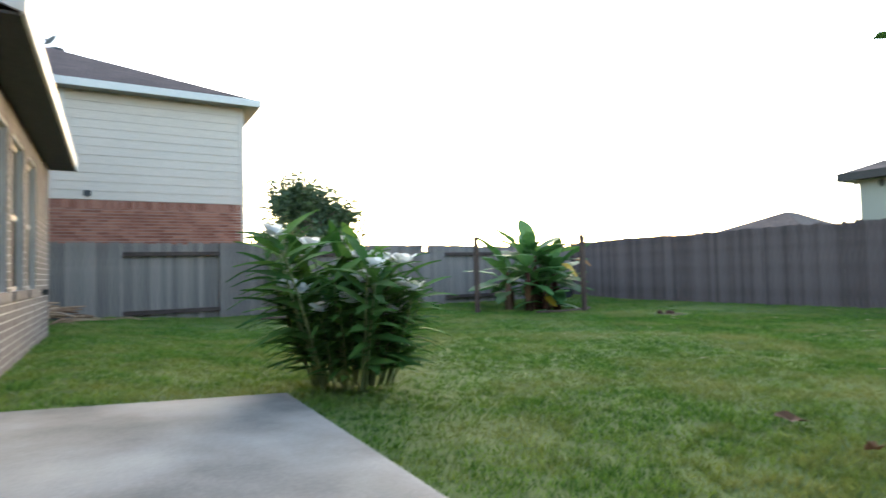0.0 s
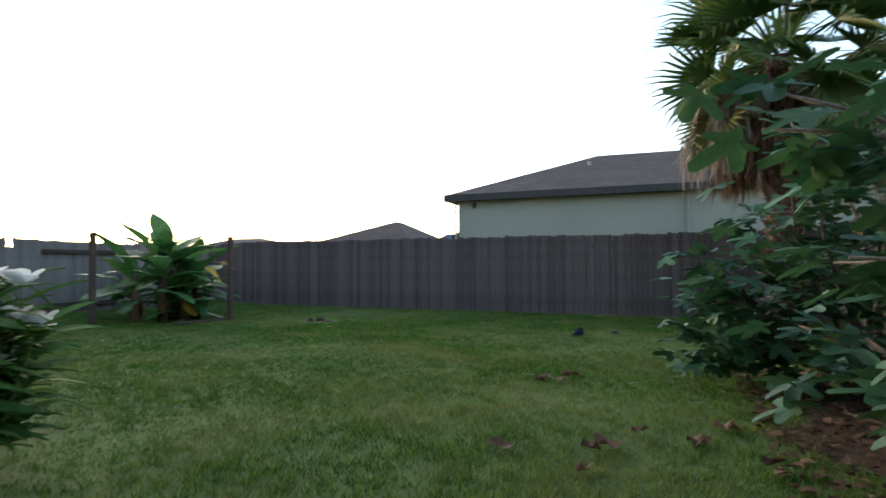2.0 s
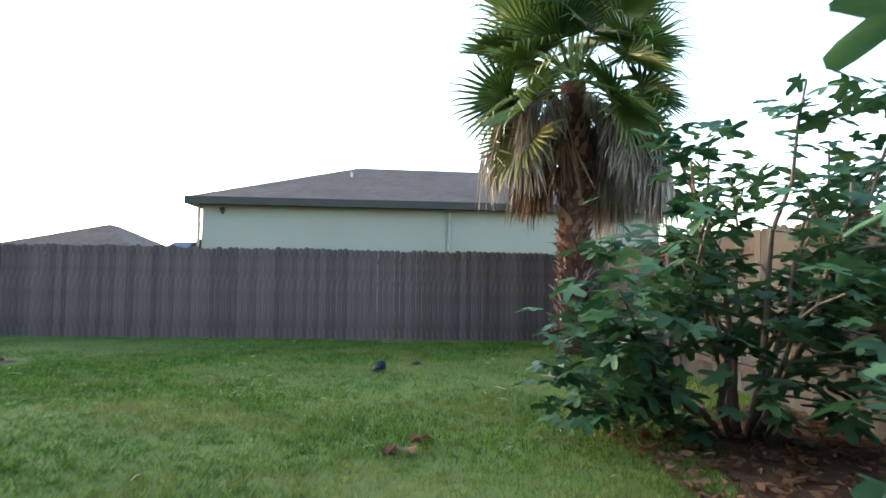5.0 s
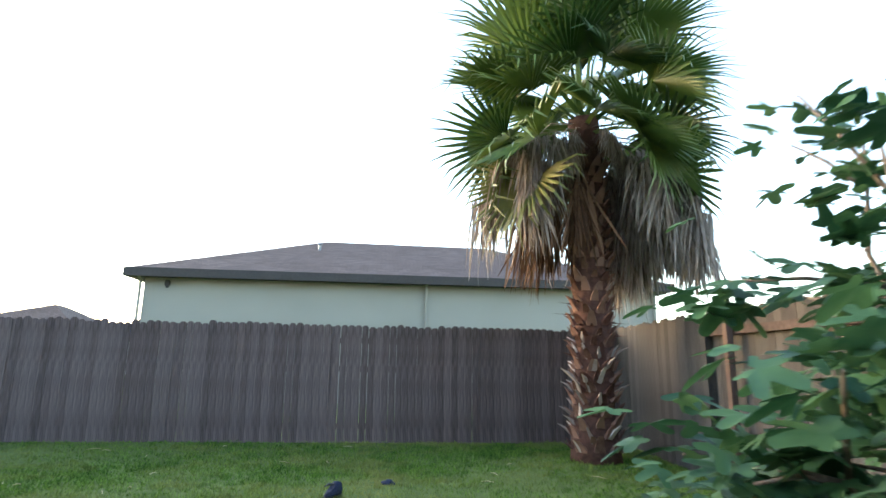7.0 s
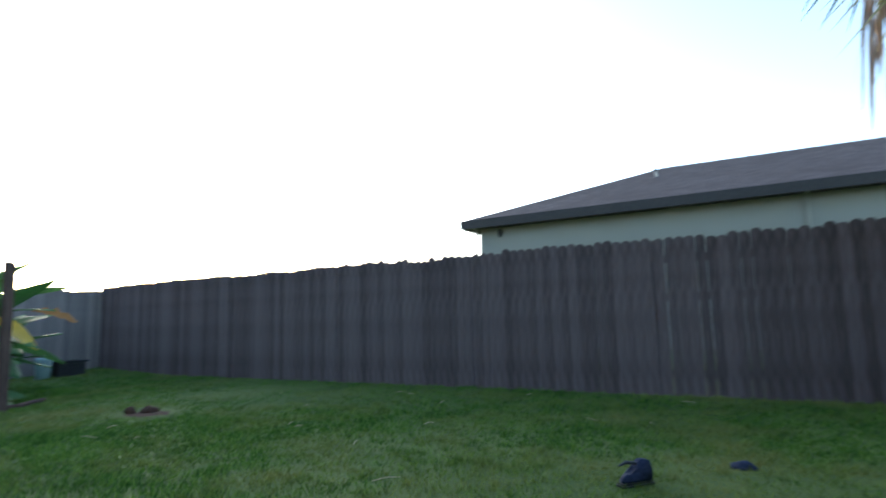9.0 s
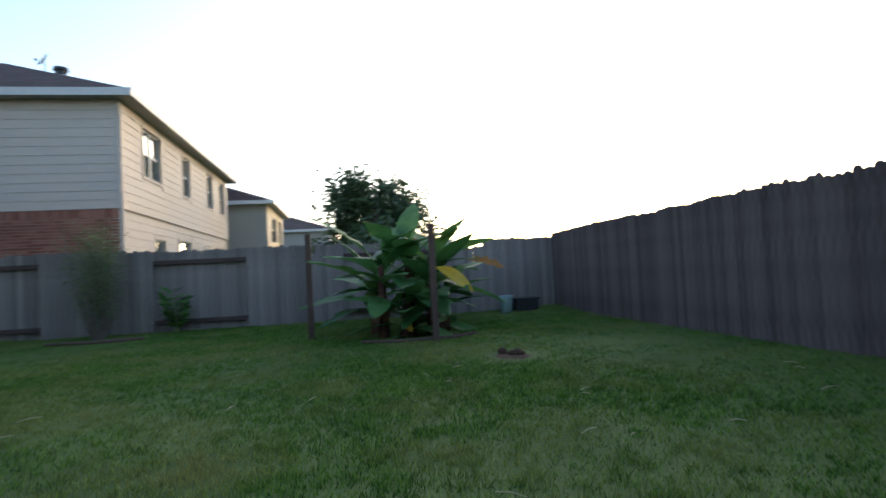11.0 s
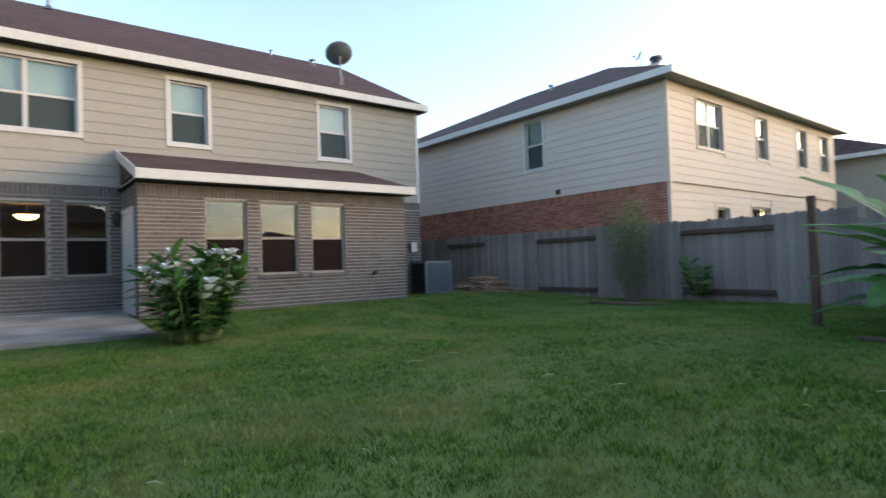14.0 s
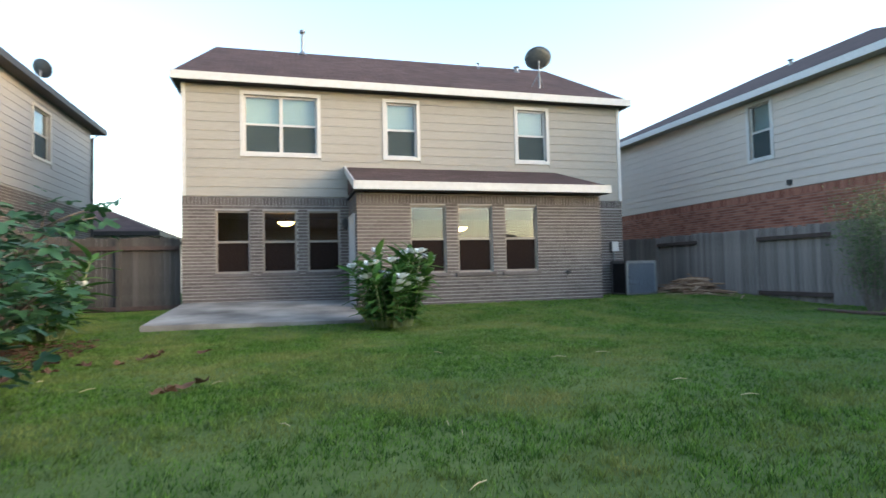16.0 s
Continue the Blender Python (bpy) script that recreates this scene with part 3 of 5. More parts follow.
def dish(x, y, z, face, r=0.39, name_label="dark grey satellite dish on a mast on the roof", tall=0.85):
    ob = thing("satellite_dish", name_label, "satellite dish", (x, y, z))
    bm = bmesh.new()
    tube(bm, [(x, y, z - 0.05), (x, y, z + tall)], [0.022, 0.022])
    part("mast", bm, M_METAL, ob)
    for dx, dy in ((0.22, 0.18), (-0.2, 0.2)):
        bm = bmesh.new()
        tube(bm, [(x + dx, y + dy, z + 0.08), (x, y, z + tall * 0.6)], [0.012, 0.012])
        part("brace", bm, M_METAL, ob)
    q = Vector(face).normalized().to_track_quat('Z', 'Y').to_matrix().to_4x4()
    c = Matrix.Translation((x, y, z + tall + 0.05)) @ q
    bm = bmesh.new()
    prev = None
    for k in range(6):
        rr = r * k / 5
        for_depth = 0.25 * (rr / r) ** 2 * r
        ring = [bm.verts.new(c @ Vector((rr * math.cos(i * math.pi / 12), 0.86 * rr * math.sin(i * math.pi / 12), for_depth))) for i in range(24)] if k else [bm.verts.new(c @ Vector((0, 0, 0)))]
        if prev and len(prev) == 1:
            for i in range(24):
                bm.faces.new((prev[0], ring[i], ring[(i + 1) % 24]))
        elif prev:
            for i in range(24):
                bm.faces.new((prev[i], prev[(i + 1) % 24], ring[(i + 1) % 24], ring[i]))
        prev = ring
    bmesh.ops.solidify(bm, geom=bm.faces[:], thickness=0.012)
    part("reflector", bm, M_DISH, ob, "", True)
    bm = bmesh.new()
    tip = c @ Vector((0, -0.5 * r, 0.9 * r))
    tube(bm, [c @ Vector((0, -0.7 * r, 0.05)), tip], [0.014, 0.014])
    part("arm", bm, M_METAL, ob)
    bm = bmesh.new()
    tube(bm, [tip, tip + (c.to_3x3() @ Vector((0, 0.25, -0.9)) * 0.1)], [0.035, 0.035], 8)
    part("receiver", bm, M_METAL, ob)


dish(-0.5, 2.15, 5.84, (0.15, 1.0, 0.75))


def vent_pipe(x, y, z, tall, r=0.05, label="grey metal vent pipe with a cap on the roof"):
    ob = thing("vent_pipe", label, "vent pipe", (x, y, z))
    bm = bmesh.new()
    tube(bm, [(x, y, z - 0.1), (x, y, z + tall * 0.85)], [r, r], 10)
    part("pipe", bm, M_METAL, ob)
    bm = bmesh.new()
    tube(bm, [(x, y, z + tall * 0.84), (x, y, z + tall * 0.9), (x, y, z + tall)], [r * 1.1, r * 1.9, r * 1.6], 10)
    part("cap", bm, M_METAL, ob)
    bm = bmesh.new()
    tube(bm, [(x, y, z - 0.06), (x, y, z + 0.06)], [r * 3, r * 1.2], 10)
    part("flashing", bm, M_METAL, ob)


vent_pipe(-6.96, 5.0, 7.45, 0.72)
vent_pipe(-1.4, 4.8, 7.3, 0.22, 0.03, "short plumbing vent on the roof")
vent_pipe(-0.1, 4.7, 7.25, 0.2, 0.06, "squat plumbing vent on the roof")


def ac_unit():
    x0, x1, y0, y1, z0, z1 = 1.25, 2.17, 0.85, 1.55, 0.0, 0.93
    ob = thing("air_conditioner", "blue-grey outdoor air-conditioning unit with vertical louvres", "air conditioner", (1.7, 1.2, -0.05))
    bm = bmesh.new()
    add_box(bm, x0 + 0.05, x1 - 0.05, y0 + 0.05, y1 - 0.05, z0, z1 - 0.05)
    part("coil", bm, M_BLACK, ob)
    n = 14
    for i in range(n):
        x = x0 + 0.06 + (x1 - x0 - 0.12) * i / (n - 1)
        bm = bmesh.new()
        add_box(bm, x - 0.012, x + 0.012, y0, y0 + 0.03, z0 + 0.05, z1 - 0.07)
        part("louvre", bm, M_AC, ob)
        y = y0 + 0.06 + (y1 - y0 - 0.12) * i / (n - 1)
        bm = bmesh.new()
        add_box(bm, x0, x0 + 0.03, y - 0.012, y + 0.012, z0 + 0.05, z1 - 0.07)
        part("louvre", bm, M_BLACK, ob)
    bm = bmesh.new()
    for x in (x0 - 0.01, x1 - 0.05):
        for y in (y0 - 0.01, y1 - 0.05):
            add_box(bm, x, x + 0.06, y, y + 0.06, z0, z1)
    add_box(bm, x0 - 0.01, x1 + 0.01, y0 - 0.01, y1 + 0.01, z1 - 0.07, z1)
    add_box(bm, x0 - 0.01, x1 + 0.01, y0 - 0.01, y1 + 0.01, z0, z0 + 0.06)
    part("casing", bm, M_METAL, ob)
    bm = bmesh.new()
    add_box(bm, x0 - 0.1, x1 + 0.12, y0 - 0.15, y1 + 0.1, -0.12, 0.0)
    part("pad", bm, M_CONCRETE, ob, "concrete pad")


ac_unit()


def meter_box():
    ob = thing("utility_box", "small grey utility box on the brick wall", "utility box", (1.35, 1.6, 1.3))
    bm = bmesh.new()
    add_box(bm, 1.27, 1.45, 1.52, 1.62, 1.22, 1.47)
    part("box", bm, M_METAL, ob)
    bm = bmesh.new()
    add_box(bm, 1.26, 1.46, 1.5, 1.52, 1.21, 1.48)
    part("cover", bm, M_WHITE, ob)
    bm = bmesh.new()
    tube(bm, [(1.36, 1.6, 1.22), (1.36, 1.6, 0.1)], [0.02, 0.02])
    part("conduit", bm, M_METAL, ob)


meter_box()


def wall_fitting(name, label, cat, x, y, z, w, d, hgt, mat):
    ob = thing(name, label, cat, (x, y, z))
    bm = bmesh.new()
    add_box(bm, x - w / 2, x + w / 2, y - d, y, z - hgt / 2, z + hgt / 2)
    bmesh.ops.bevel(bm, geom=bm.edges[:], offset=min(w, d, hgt) * 0.2, segments=2, affect='EDGES')
    part("body", bm, mat, ob)
    bm = bmesh.new()
    tube(bm, [(x, y - d * 0.5, z - hgt * 0.75), (x, y - d * 0.5, z - hgt * 0.4)], [w * 0.3, w * 0.35], 8)
    part("nozzle", bm, M_BLACK, ob)


wall_fitting("wall_lamp", "dark wall lamp on the brick by the patio corner", "lamp", -6.1, 1.62, 2.0, 0.14, 0.14, 0.22, M_BLACK)
wall_fitting("hose_tap", "dark outdoor tap on the brick wall", "tap", -0.92, -0.005, 0.68, 0.09, 0.08, 0.07, M_BLACK)


# ---- the houses around ----
def neighbour_right():
    h = thing("neighbour_house", "two-storey house with red brick below and beige siding above", "house", (12, 3, 0))
    X, Y, SB, TOP = 5.6, -3.97, 2.79, 5.46
    side, rear = Side('x', X, -1), Side('y', Y, -1)
    win = [(0.23, 0.97, 3.78, 5.34)]
    rw = [(7.18, 8.64, 3.86, 5.2), (10.95, 11.75, 3.86, 5.2), (14.3, 15.1, 3.86, 5.2), (16.5, 17.3, 3.86, 5.2)]
    lw = [(8.2, 9.0, 0.9, 2.2), (10.5, 11.9, 0.9, 2.3), (13.8, 14.6, 0.9, 2.2)]
    # the siding colour carries the pink glow on this house's walls
    up = part("wall", wall_mesh(side, Y + 0.2, 12, SB, TOP, win), M_SIDING_WARMED, h, "beige lap-siding side wall")
    low = part("wall", wall_mesh(side, Y + 0.2, 12, -0.4, SB, []), M_MORTAR_RED, h, "red brick side wall")
    lap_siding(side, Y + 0.09, 12, SB, TOP, [(a - 0.1, b + 0.1, c - 0.1, d + 0.1) for a, b, c, d in win], M_SIDING_WARMED, up)
    brick_face(side, Y + 0.06, 12, 1.0, SB - 0.01, [], M_REDBRICK, low, soldier=0.2)
    rear_up = part("wall", wall_mesh(rear, X, 18, SB, TOP, rw), M_SIDING_WARMED, h)
    lowr = Side('y', Y + 0.06, -1)
    rear_low = part("wall", wall_mesh(lowr, X, 18, -0.4, SB, lw), M_SIDING_WARMED, h)
    lap_siding(rear, X + 0.09, 18, SB, TOP, [(a - 0.1, b + 0.1, c - 0.1, d + 0.1) for a, b, c, d in rw], M_SIDING_WARMED, rear_up)
    lap_siding(lowr, X + 0.09, 18, 0.8, SB - 0.04, [(a - 0.1, b + 0.1, c - 0.1, d + 0.1) for a, b, c, d in lw], M_SIDING_WARMED, rear_low)
    for s, a0, a1, d in ((side, Y, Y + 0.09, 0.035), (rear, X - 0.0, X + 0.09, 0.035)):
        bm = bmesh.new()
        s.box(bm, a0, a1, -0.05, d, 0.5 if s is rear else SB, TOP)
        part("corner_board", bm, M_SIDING_WARMED, h)
    part("wall", wall_mesh(Side('x', 18, 1), Y, 12, -0.4, TOP, []), M_SIDING_WARMED, h)
    part("wall", wall_mesh(Side('y', 12, 1), X, 18, -0.4, TOP, []), M_SIDING_WARMED, h)
    for w in win:
        window(side, *w, h, M_WHITE, trim=0.1, trim_mat=M_WHITE, blind=True)
    for i, w in enumerate(rw):
        window(rear, *w, h, M_WHITE, trim=0.08, trim_mat=M_SIDING_WARMED, mullion=i == 0, blind=True)
    for w in lw:
        window(lowr, *w, h, M_WHITE, trim=0.08, trim_mat=M_SIDING_WARMED)
    eave = (5.2, 18.4, -4.38, 12.4, 5.62)
    roof_solid("roof", eave, ((11.4, 1.6, 8.5), (11.4, 6.2, 8.5)), M_SHINGLE, h, "brown shingled hip roof")
    eave_ring(eave, h, M_WHITE, M_SIDING_GREY, reach=0.4)
    # added dark floor and partitions, so that these windows look dim inside
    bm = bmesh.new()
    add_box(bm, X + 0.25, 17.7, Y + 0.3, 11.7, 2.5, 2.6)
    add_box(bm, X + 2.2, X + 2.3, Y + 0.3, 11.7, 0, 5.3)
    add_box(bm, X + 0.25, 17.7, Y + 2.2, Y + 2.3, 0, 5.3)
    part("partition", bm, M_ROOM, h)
    bm = bmesh.new()
    add_box(bm, 13.1, 14.0, 0.5, 1.2, 6.0, 8.58)
    add_box(bm, 13.0, 14.1, 0.4, 1.3, 8.58, 8.7)
    ch = part("chimney", bm, M_WHITE, h)
    bm = bmesh.new()
    tube(bm, [(13.55, 0.85, 8.7), (13.55, 0.85, 9.06)], [0.2, 0.2], 12)
    tube(bm, [(13.55, 0.85, 9.03), (13.55, 0.85, 9.13)], [0.27, 0.25], 12)
    part("flue", bm, M_BLACK, ch)


neighbour_right()
dish(12.5, 0.9, 7.5, (-0.6, 0.7, 0.5), 0.3, "small grey satellite dish by a chimney", 1.45)
vent_pipe(10.1, 3.6, 7.75, 0.35, 0.06, "dark roof vent on the hip roof")
wall_fitting("dryer_vent", "small dark vent on the siding", "vent", 5.56, -0.25, 2.94, 0.05, 0.16, 0.14, M_BLACK)


def plain_house(name_label, x0, x1, y0, y1, top, ridge, wall, roofm, fascia, over=0.45, wins=(), base=-0.4, tall_fascia=0.17):
    h = thing("neighbour_house", name_label, "house", ((x0 + x1) / 2, (y0 + y1) / 2, base))
    holes = {}
    for ax, c, o, a0, a1, z0, z1 in wins:
        holes.setdefault((ax, c, o), []).append((a0, a1, z0, z1))
    for ax, c, o, l, r in (('y', y0, -1, x0, x1), ('y', y1, 1, x0, x1), ('x', x0, -1, y0 + 0.2, y1 - 0.2), ('x', x1, 1, y0 + 0.2, y1 - 0.2)):
        part("wall", wall_mesh(Side(ax, c, o), l, r, base, top, holes.get((ax, c, o), [])), wall, h)
    for ax, c, o, a0, a1, z0, z1 in wins:
        window(Side(ax, c, o), a0, a1, z0, z1, h, M_BEIGE, trim=0.08, trim_mat=M_BEIGE, blind=True)
    eave = (x0 - over, x1 + over, y0 - over, y1 + over, top + 0.12)
    roof_solid("roof", eave, ridge, roofm, h)
    eave_ring(eave, h, fascia, fascia, high=tall_fascia, reach=over)
    return h


def house_behind():
    # the tall dark fascia also draws the soffit's shadow below it
    h = plain_house("single-storey house with pale green stucco and an eave darkened with soffit shadow", -18.0, -0.72, -36.0, -23.9, 3.8,
                    ((-12.9, -30.0, 6.32), (-5.8, -30.0, 6.36)), M_STUCCO, M_SHINGLE_GREY, M_TRIM_DARK, 0.46, tall_fascia=0.26)
    for x in (-9.85, -0.62, -17.9):
        bm = bmesh.new()
        tube(bm, [(x, -23.45, 3.86), (x, -23.6, 3.72), (x, -23.83, 3.6), (x, -23.83, -0.3)], [0.05] * 4, 8)
        part("downspout", bm, M_STUCCO, h)
    vs = [(0.75, -29.5, 2.35), (0.75, -26.8, 2.35), (-0.54, -26.8, 3.1), (-0.54, -29.5, 3.1)]
    vs += [(x, y, z - 0.14) for x, y, z in vs]
    soup("porch_roof", vs, [(0, 1, 2, 3), (7, 6, 5, 4), (0, 4, 5, 1), (1, 5, 6, 2), (2, 6, 7, 3), (3, 7, 4, 0)], M_SHINGLE_GREY, h)
    bm = bmesh.new()
    add_box(bm, 0.55, 0.65, -27.0, -26.9, -0.4, 2.3)
    part("porch_post", bm, M_WHITE, h)


house_behind()
vent_pipe(-5.75, -27.9, 5.5, 0.32, 0.06, "small roof vent on the grey-brown shingles")
wall_fitting("eave_light", "small dark security light under the eave", "lamp", -1.45, -23.78, 3.5, 0.16, 0.14, 0.2, M_TRIM_DARK)


def neighbour_left():
    h = plain_house("two-storey house with grey lap siding and brown trim", -24, -14.3, -1.5, 10.5, 6.1,
                    ((-19.1, 3.4, 8.3), (-19.1, 5.6, 8.3)), M_SIDING_GREY, M_SHINGLE, M_TRIM_DARK, 0.4,
                    [('x', -14.3, 1, 5.7, 6.85, 4.28, 5.68), ('x', -14.3, 1, 2.4, 3.3, 0.9, 2.3)])
    s = Side('x', -14.3, 1)
    lap_siding(s, -1.5, 10.5, 3.2, 6.1, [(5.6, 6.95, 4.18, 5.78)], M_SIDING_GREY, h)
    brick_face(s, -1.5, 10.5, 0.6, 3.15, [(2.4, 3.3, 0.9, 2.3)], M_BRICK, h)
    bm = bmesh.new()
    tube(bm, [(-13.95, 10.4, 6.0), (-14.2, 10.4, 5.8), (-14.22, 10.4, 0)], [0.05] * 3, 8)
    part("downspout", bm, M_TRIM_DARK, h)


neighbour_left()
dish(-15.0, 8.1, 6.7, (0.5, 1.0, 0.6), 0.36, "dark satellite dish on the grey house's roof", 0.75)
vent_pipe(-15.6, 9.2, 6.6, 0.7, 0.05, "dark vent pipe on the grey house's roof")
plain_house("low garage with a brown hip roof", -24, -13.2, 14.5, 24, 2.6, ((-19.5, 19.2, 4.9), (-17.7, 19.2, 4.9)), M_SIDING_GREY, M_SHINGLE, M_TRIM_DARK)
plain_house("far house with a brown hip roof", 14.0, 27.2, -62, -50, 2.6, ((18.8, -57, 5.5), (18.6, -55, 5.5)), M_STUCCO, M_SHINGLE_GREY, M_BEIGE)
plain_house("far house with a low roof", 31, 46, -60, -50, 2.4, ((36.6, -55, 4.1), (41, -55, 4.1)), M_STUCCO, M_SHINGLE_GREY, M_BEIGE)
plain_house("low far house with a blue-grey roof", 10.6, 16.4, -64, -58.5, 2.7, ((12.4, -61, 4.35), (15.2, -61, 4.35)), M_WHITE, M_SHINGLE_BLUE, M_WHITE, 0.3)
plain_house("two-storey beige house farther along the street", 20.5, 27.5, -5.4, 8, 4.75, ((23.5, 1, 7.4), (24.5, 2, 7.4)), M_SIDING, M_SHINGLE, M_WHITE, 0.4,
            [('y', -5.4, -1, 22, 24, 2.9, 4.3), ('y', -5.4, -1, 25.2, 26.4, 2.9, 4.3)])
plain_house("grey-roofed house at the end of the row", 37, 50, -8, 6, 4.6, ((43, -1.5, 7.4), (44, -0.5, 7.4)), M_SIDING_GREY, M_SHINGLE_GREY, M_WHITE, 0.4)


def street_lamp(x, y, tall):
    ob = thing("street_lamp", "tall pale street lamp with an arm beyond the far roofs", "street lamp", (x, y, -0.25))
    bm = bmesh.new()
    tube(bm, [(x, y, -0.3), (x, y, tall * 0.6), (x, y, tall - 0.3)], [0.09, 0.07, 0.05], 8)
    part("pole", bm, M_METAL, ob)
    bm = bmesh.new()
    tube(bm, [(x, y, tall - 0.35), (x - 0.5, y + 0.4, tall - 0.05), (x - 1.0, y + 0.8, tall)], [0.04, 0.035, 0.03], 6)
    part("arm", bm, M_METAL, ob)
    bm = bmesh.new()
    tube(bm, [(x - 0.9, y + 0.72, tall), (x - 1.1, y + 0.88, tall + 0.02), (x - 1.5, y + 1.2, tall - 0.02)], [0.05, 0.11, 0.06], 8)
    part("lamp_head", bm, M_TRIM_DARK, ob)


street_lamp(30.8, -41.5, 6.85)


def antenna(x, y, tall):
    ob = thing("antenna_mast", "thin grey antenna mast standing behind a far roof", "antenna", (x, y, -0.25))
    bm = bmesh.new()
    tube(bm, [(x, y, -0.3), (x, y, tall)], [0.05, 0.03], 6)
    part("mast", bm, M_METAL, ob)
    for z in (tall - 2.2, tall - 2.5):
        bm = bmesh.new()
        tube(bm, [(x - 0.35, y, z), (x + 0.35, y, z)], [0.03, 0.03], 5)
        part("crossbar", bm, M_METAL, ob)


antenna(14.2, -64.8, 6.9)


# ---- fences ----
PICKETS = {}


def picket_mesh(axis, w, hgt, mat):
    """A dog-eared board, its foot at the origin."""
    key = (axis, round(w, 3), round(hgt, 2), mat.name)
    if key not in PICKETS:
        c = 0.03
        prof = [(-w / 2, 0), (w / 2, 0), (w / 2, hgt - c), (w / 2 - c, hgt), (-w / 2 + c, hgt), (-w / 2, hgt - c)]
        vs = [((a, d, z) if axis == 'y' else (d, a, z)) for d in (-0.008, 0.008) for a, z in prof]
        n = len(prof)
        PICKETS[key] = mesh_of("picket", vs, [tuple(range(n)), tuple(range(2 * n - 1, n - 1, -1))] + [(i, (i + 1) % n, n + (i + 1) % n, n + i) for i in range(n)], mat)
    return PICKETS[key]


def fence(label, axis, c, inward, sections, top, mat, lowest=None):
    """Sections are (from, to, rails): with rails the boards stand on the far side and the rails face the yard."""
    a_mid = (sections[0][0] + sections[-1][1]) / 2
    at = (a_mid, c, -0.25) if axis == 'y' else (c, a_mid, -0.25)
    f = thing("fence", label, "fence", at)
    s = Side(axis, c, inward)
    for a0, a1, rails in sections:
        off = -0.03 if rails else 0.075
        a = a0 + (0.0 if rails else 0.056)
        while a < a1 + (0.05 if rails else 0.01):
            w = random.choice((0.1116, 0.112, 0.1122)) if axis == 'x' or random.random() > 0.16 else random.choice((0.106, 0.101, 0.097))
            hgt = top(a) + 0.30 + random.choice((-0.025, -0.008, 0, 0, 0.01, 0.02)) - (0.17 if c > 0 and axis == 'x' and (-12.75 < a < -12.1 or -8.8 < a < -8.3) and random.random() < 0.6 else 0)
            x, y, _ = s.p(a, off + random.uniform(-0.004, 0.004), 0)
            placed("picket", picket_mesh(axis, w, hgt, mat), f, Matrix.Translation((x, y, -0.30)) @ Euler((0, 0, 0)).to_matrix().to_4x4() @ (Matrix.Rotation(random.uniform(-0.0015, 0.0015), 4, 'Y' if axis == 'y' else 'X')))
            a += 0.1125
        # rails whose dark colour includes their shadow
        for z in (0.07, 0.95 if not rails else None, top((a0 + a1) / 2) - 0.25):
            if z is None:
                continue
            bm = bmesh.new()
            s.box(bm, a0 + 0.02, a1 - 0.02, -0.018 if rails else 0.02, 0.065 if rails else 0.062, z - 0.045, z + 0.045)
            part("rail", bm, M_RAIL, f)
        bm = bmesh.new()
        s.box(bm, a0 - 0.045, a0 + 0.045, -0.016, 0.066, -0.4, top(a0) - 0.03)
        part("post", bm, mat, f)
    return f


fence("weathered grey-brown board fence along the back of the yard", 'y', -14.24, 1,
      [(-12.4, -10.0, False), (-10.0, -7.6, False), (-7.6, -5.2, False), (-5.2, -2.8, False), (-2.8, -0.4, False), (-0.4, 1.8, False), (1.8, 3.7, False)],
      lambda a: 1.655 + 0.01 * math.sin(a * 1.7), M_FENCE)
fence("weathered grey board fence with panels of exposed rails", 'x', 3.75, -1,
      [(-14.2, -13.35, False), (-13.35, -11.3, False), (-11.3, -9.2, True), (-9.2, -7.2, False), (-7.2, -5.2, True), (-5.2, -3.1, False), (-3.1, -1.0, True), (-1.0, 1.0, False), (1.0, 2.9, True), (2.9, 5.0, False), (5.0, 7.5, False)],
      lambda a: 1.645 + 0.007 * a + 0.01 * math.sin(a * 1.3), M_FENCE_GREY)
fence("brown board fence along the side of the yard, its colour darkened for shade", 'x', -12.45, 1,
      [(-14.2, -11.55, False), (-11.55, -8.9, True), (-8.9, -6.3, False), (-6.3, -3.7, True), (-3.7, -1.1, False), (-1.1, 2.0, True)],
      lambda a: 1.72 + 0.012 * math.sin(a), M_FENCE_DARKENED)
fence("grey board fence with rails closing the gap beside the house", 'y', 2.0, -1, [(-12.4, -11.2, True), (-11.2, -9.92, True)], lambda a: 1.70, M_FENCE_DARKENED)
fence("grey board gate panel between the house and the side fence", 'y', 6.3, -1, [(1.8, 3.7, True)], lambda a: 1.5, M_FENCE)


def yard_post(x, y, top, lean):
    ob = thing("wooden_post", "leaning weathered wooden post standing in the lawn", "post", (x, y, -0.28), "posts by the banana plant")
    bm = bmesh.new()
    z0 = -0.4
    vs = [bm.verts.new((x + sx * 0.05 + lean * (z - z0), y + sy * 0.05, z)) for z in (z0, (top + z0) / 2, top) for sx, sy in ((-1, -1), (1, -1), (1, 1), (-1, 1))]
    for k in (0, 4):
        for i in range(4):
            bm.faces.new((vs[k + i], vs[k + (i + 1) % 4], vs[k + 4 + (i + 1) % 4], vs[k + 4 + i]))
    bm.faces.new(vs[:4][::-1])
    bm.faces.new(vs[8:])
    bmesh.ops.bevel(bm, geom=bm.edges[:], offset=0.008, segments=1, affect='EDGES')
    part("shaft", bm, M_POST, ob)


yard_post(1.13, -8.65, 1.64, 0.0)
yard_post(-0.52, -10.63, 1.61, 0.01)


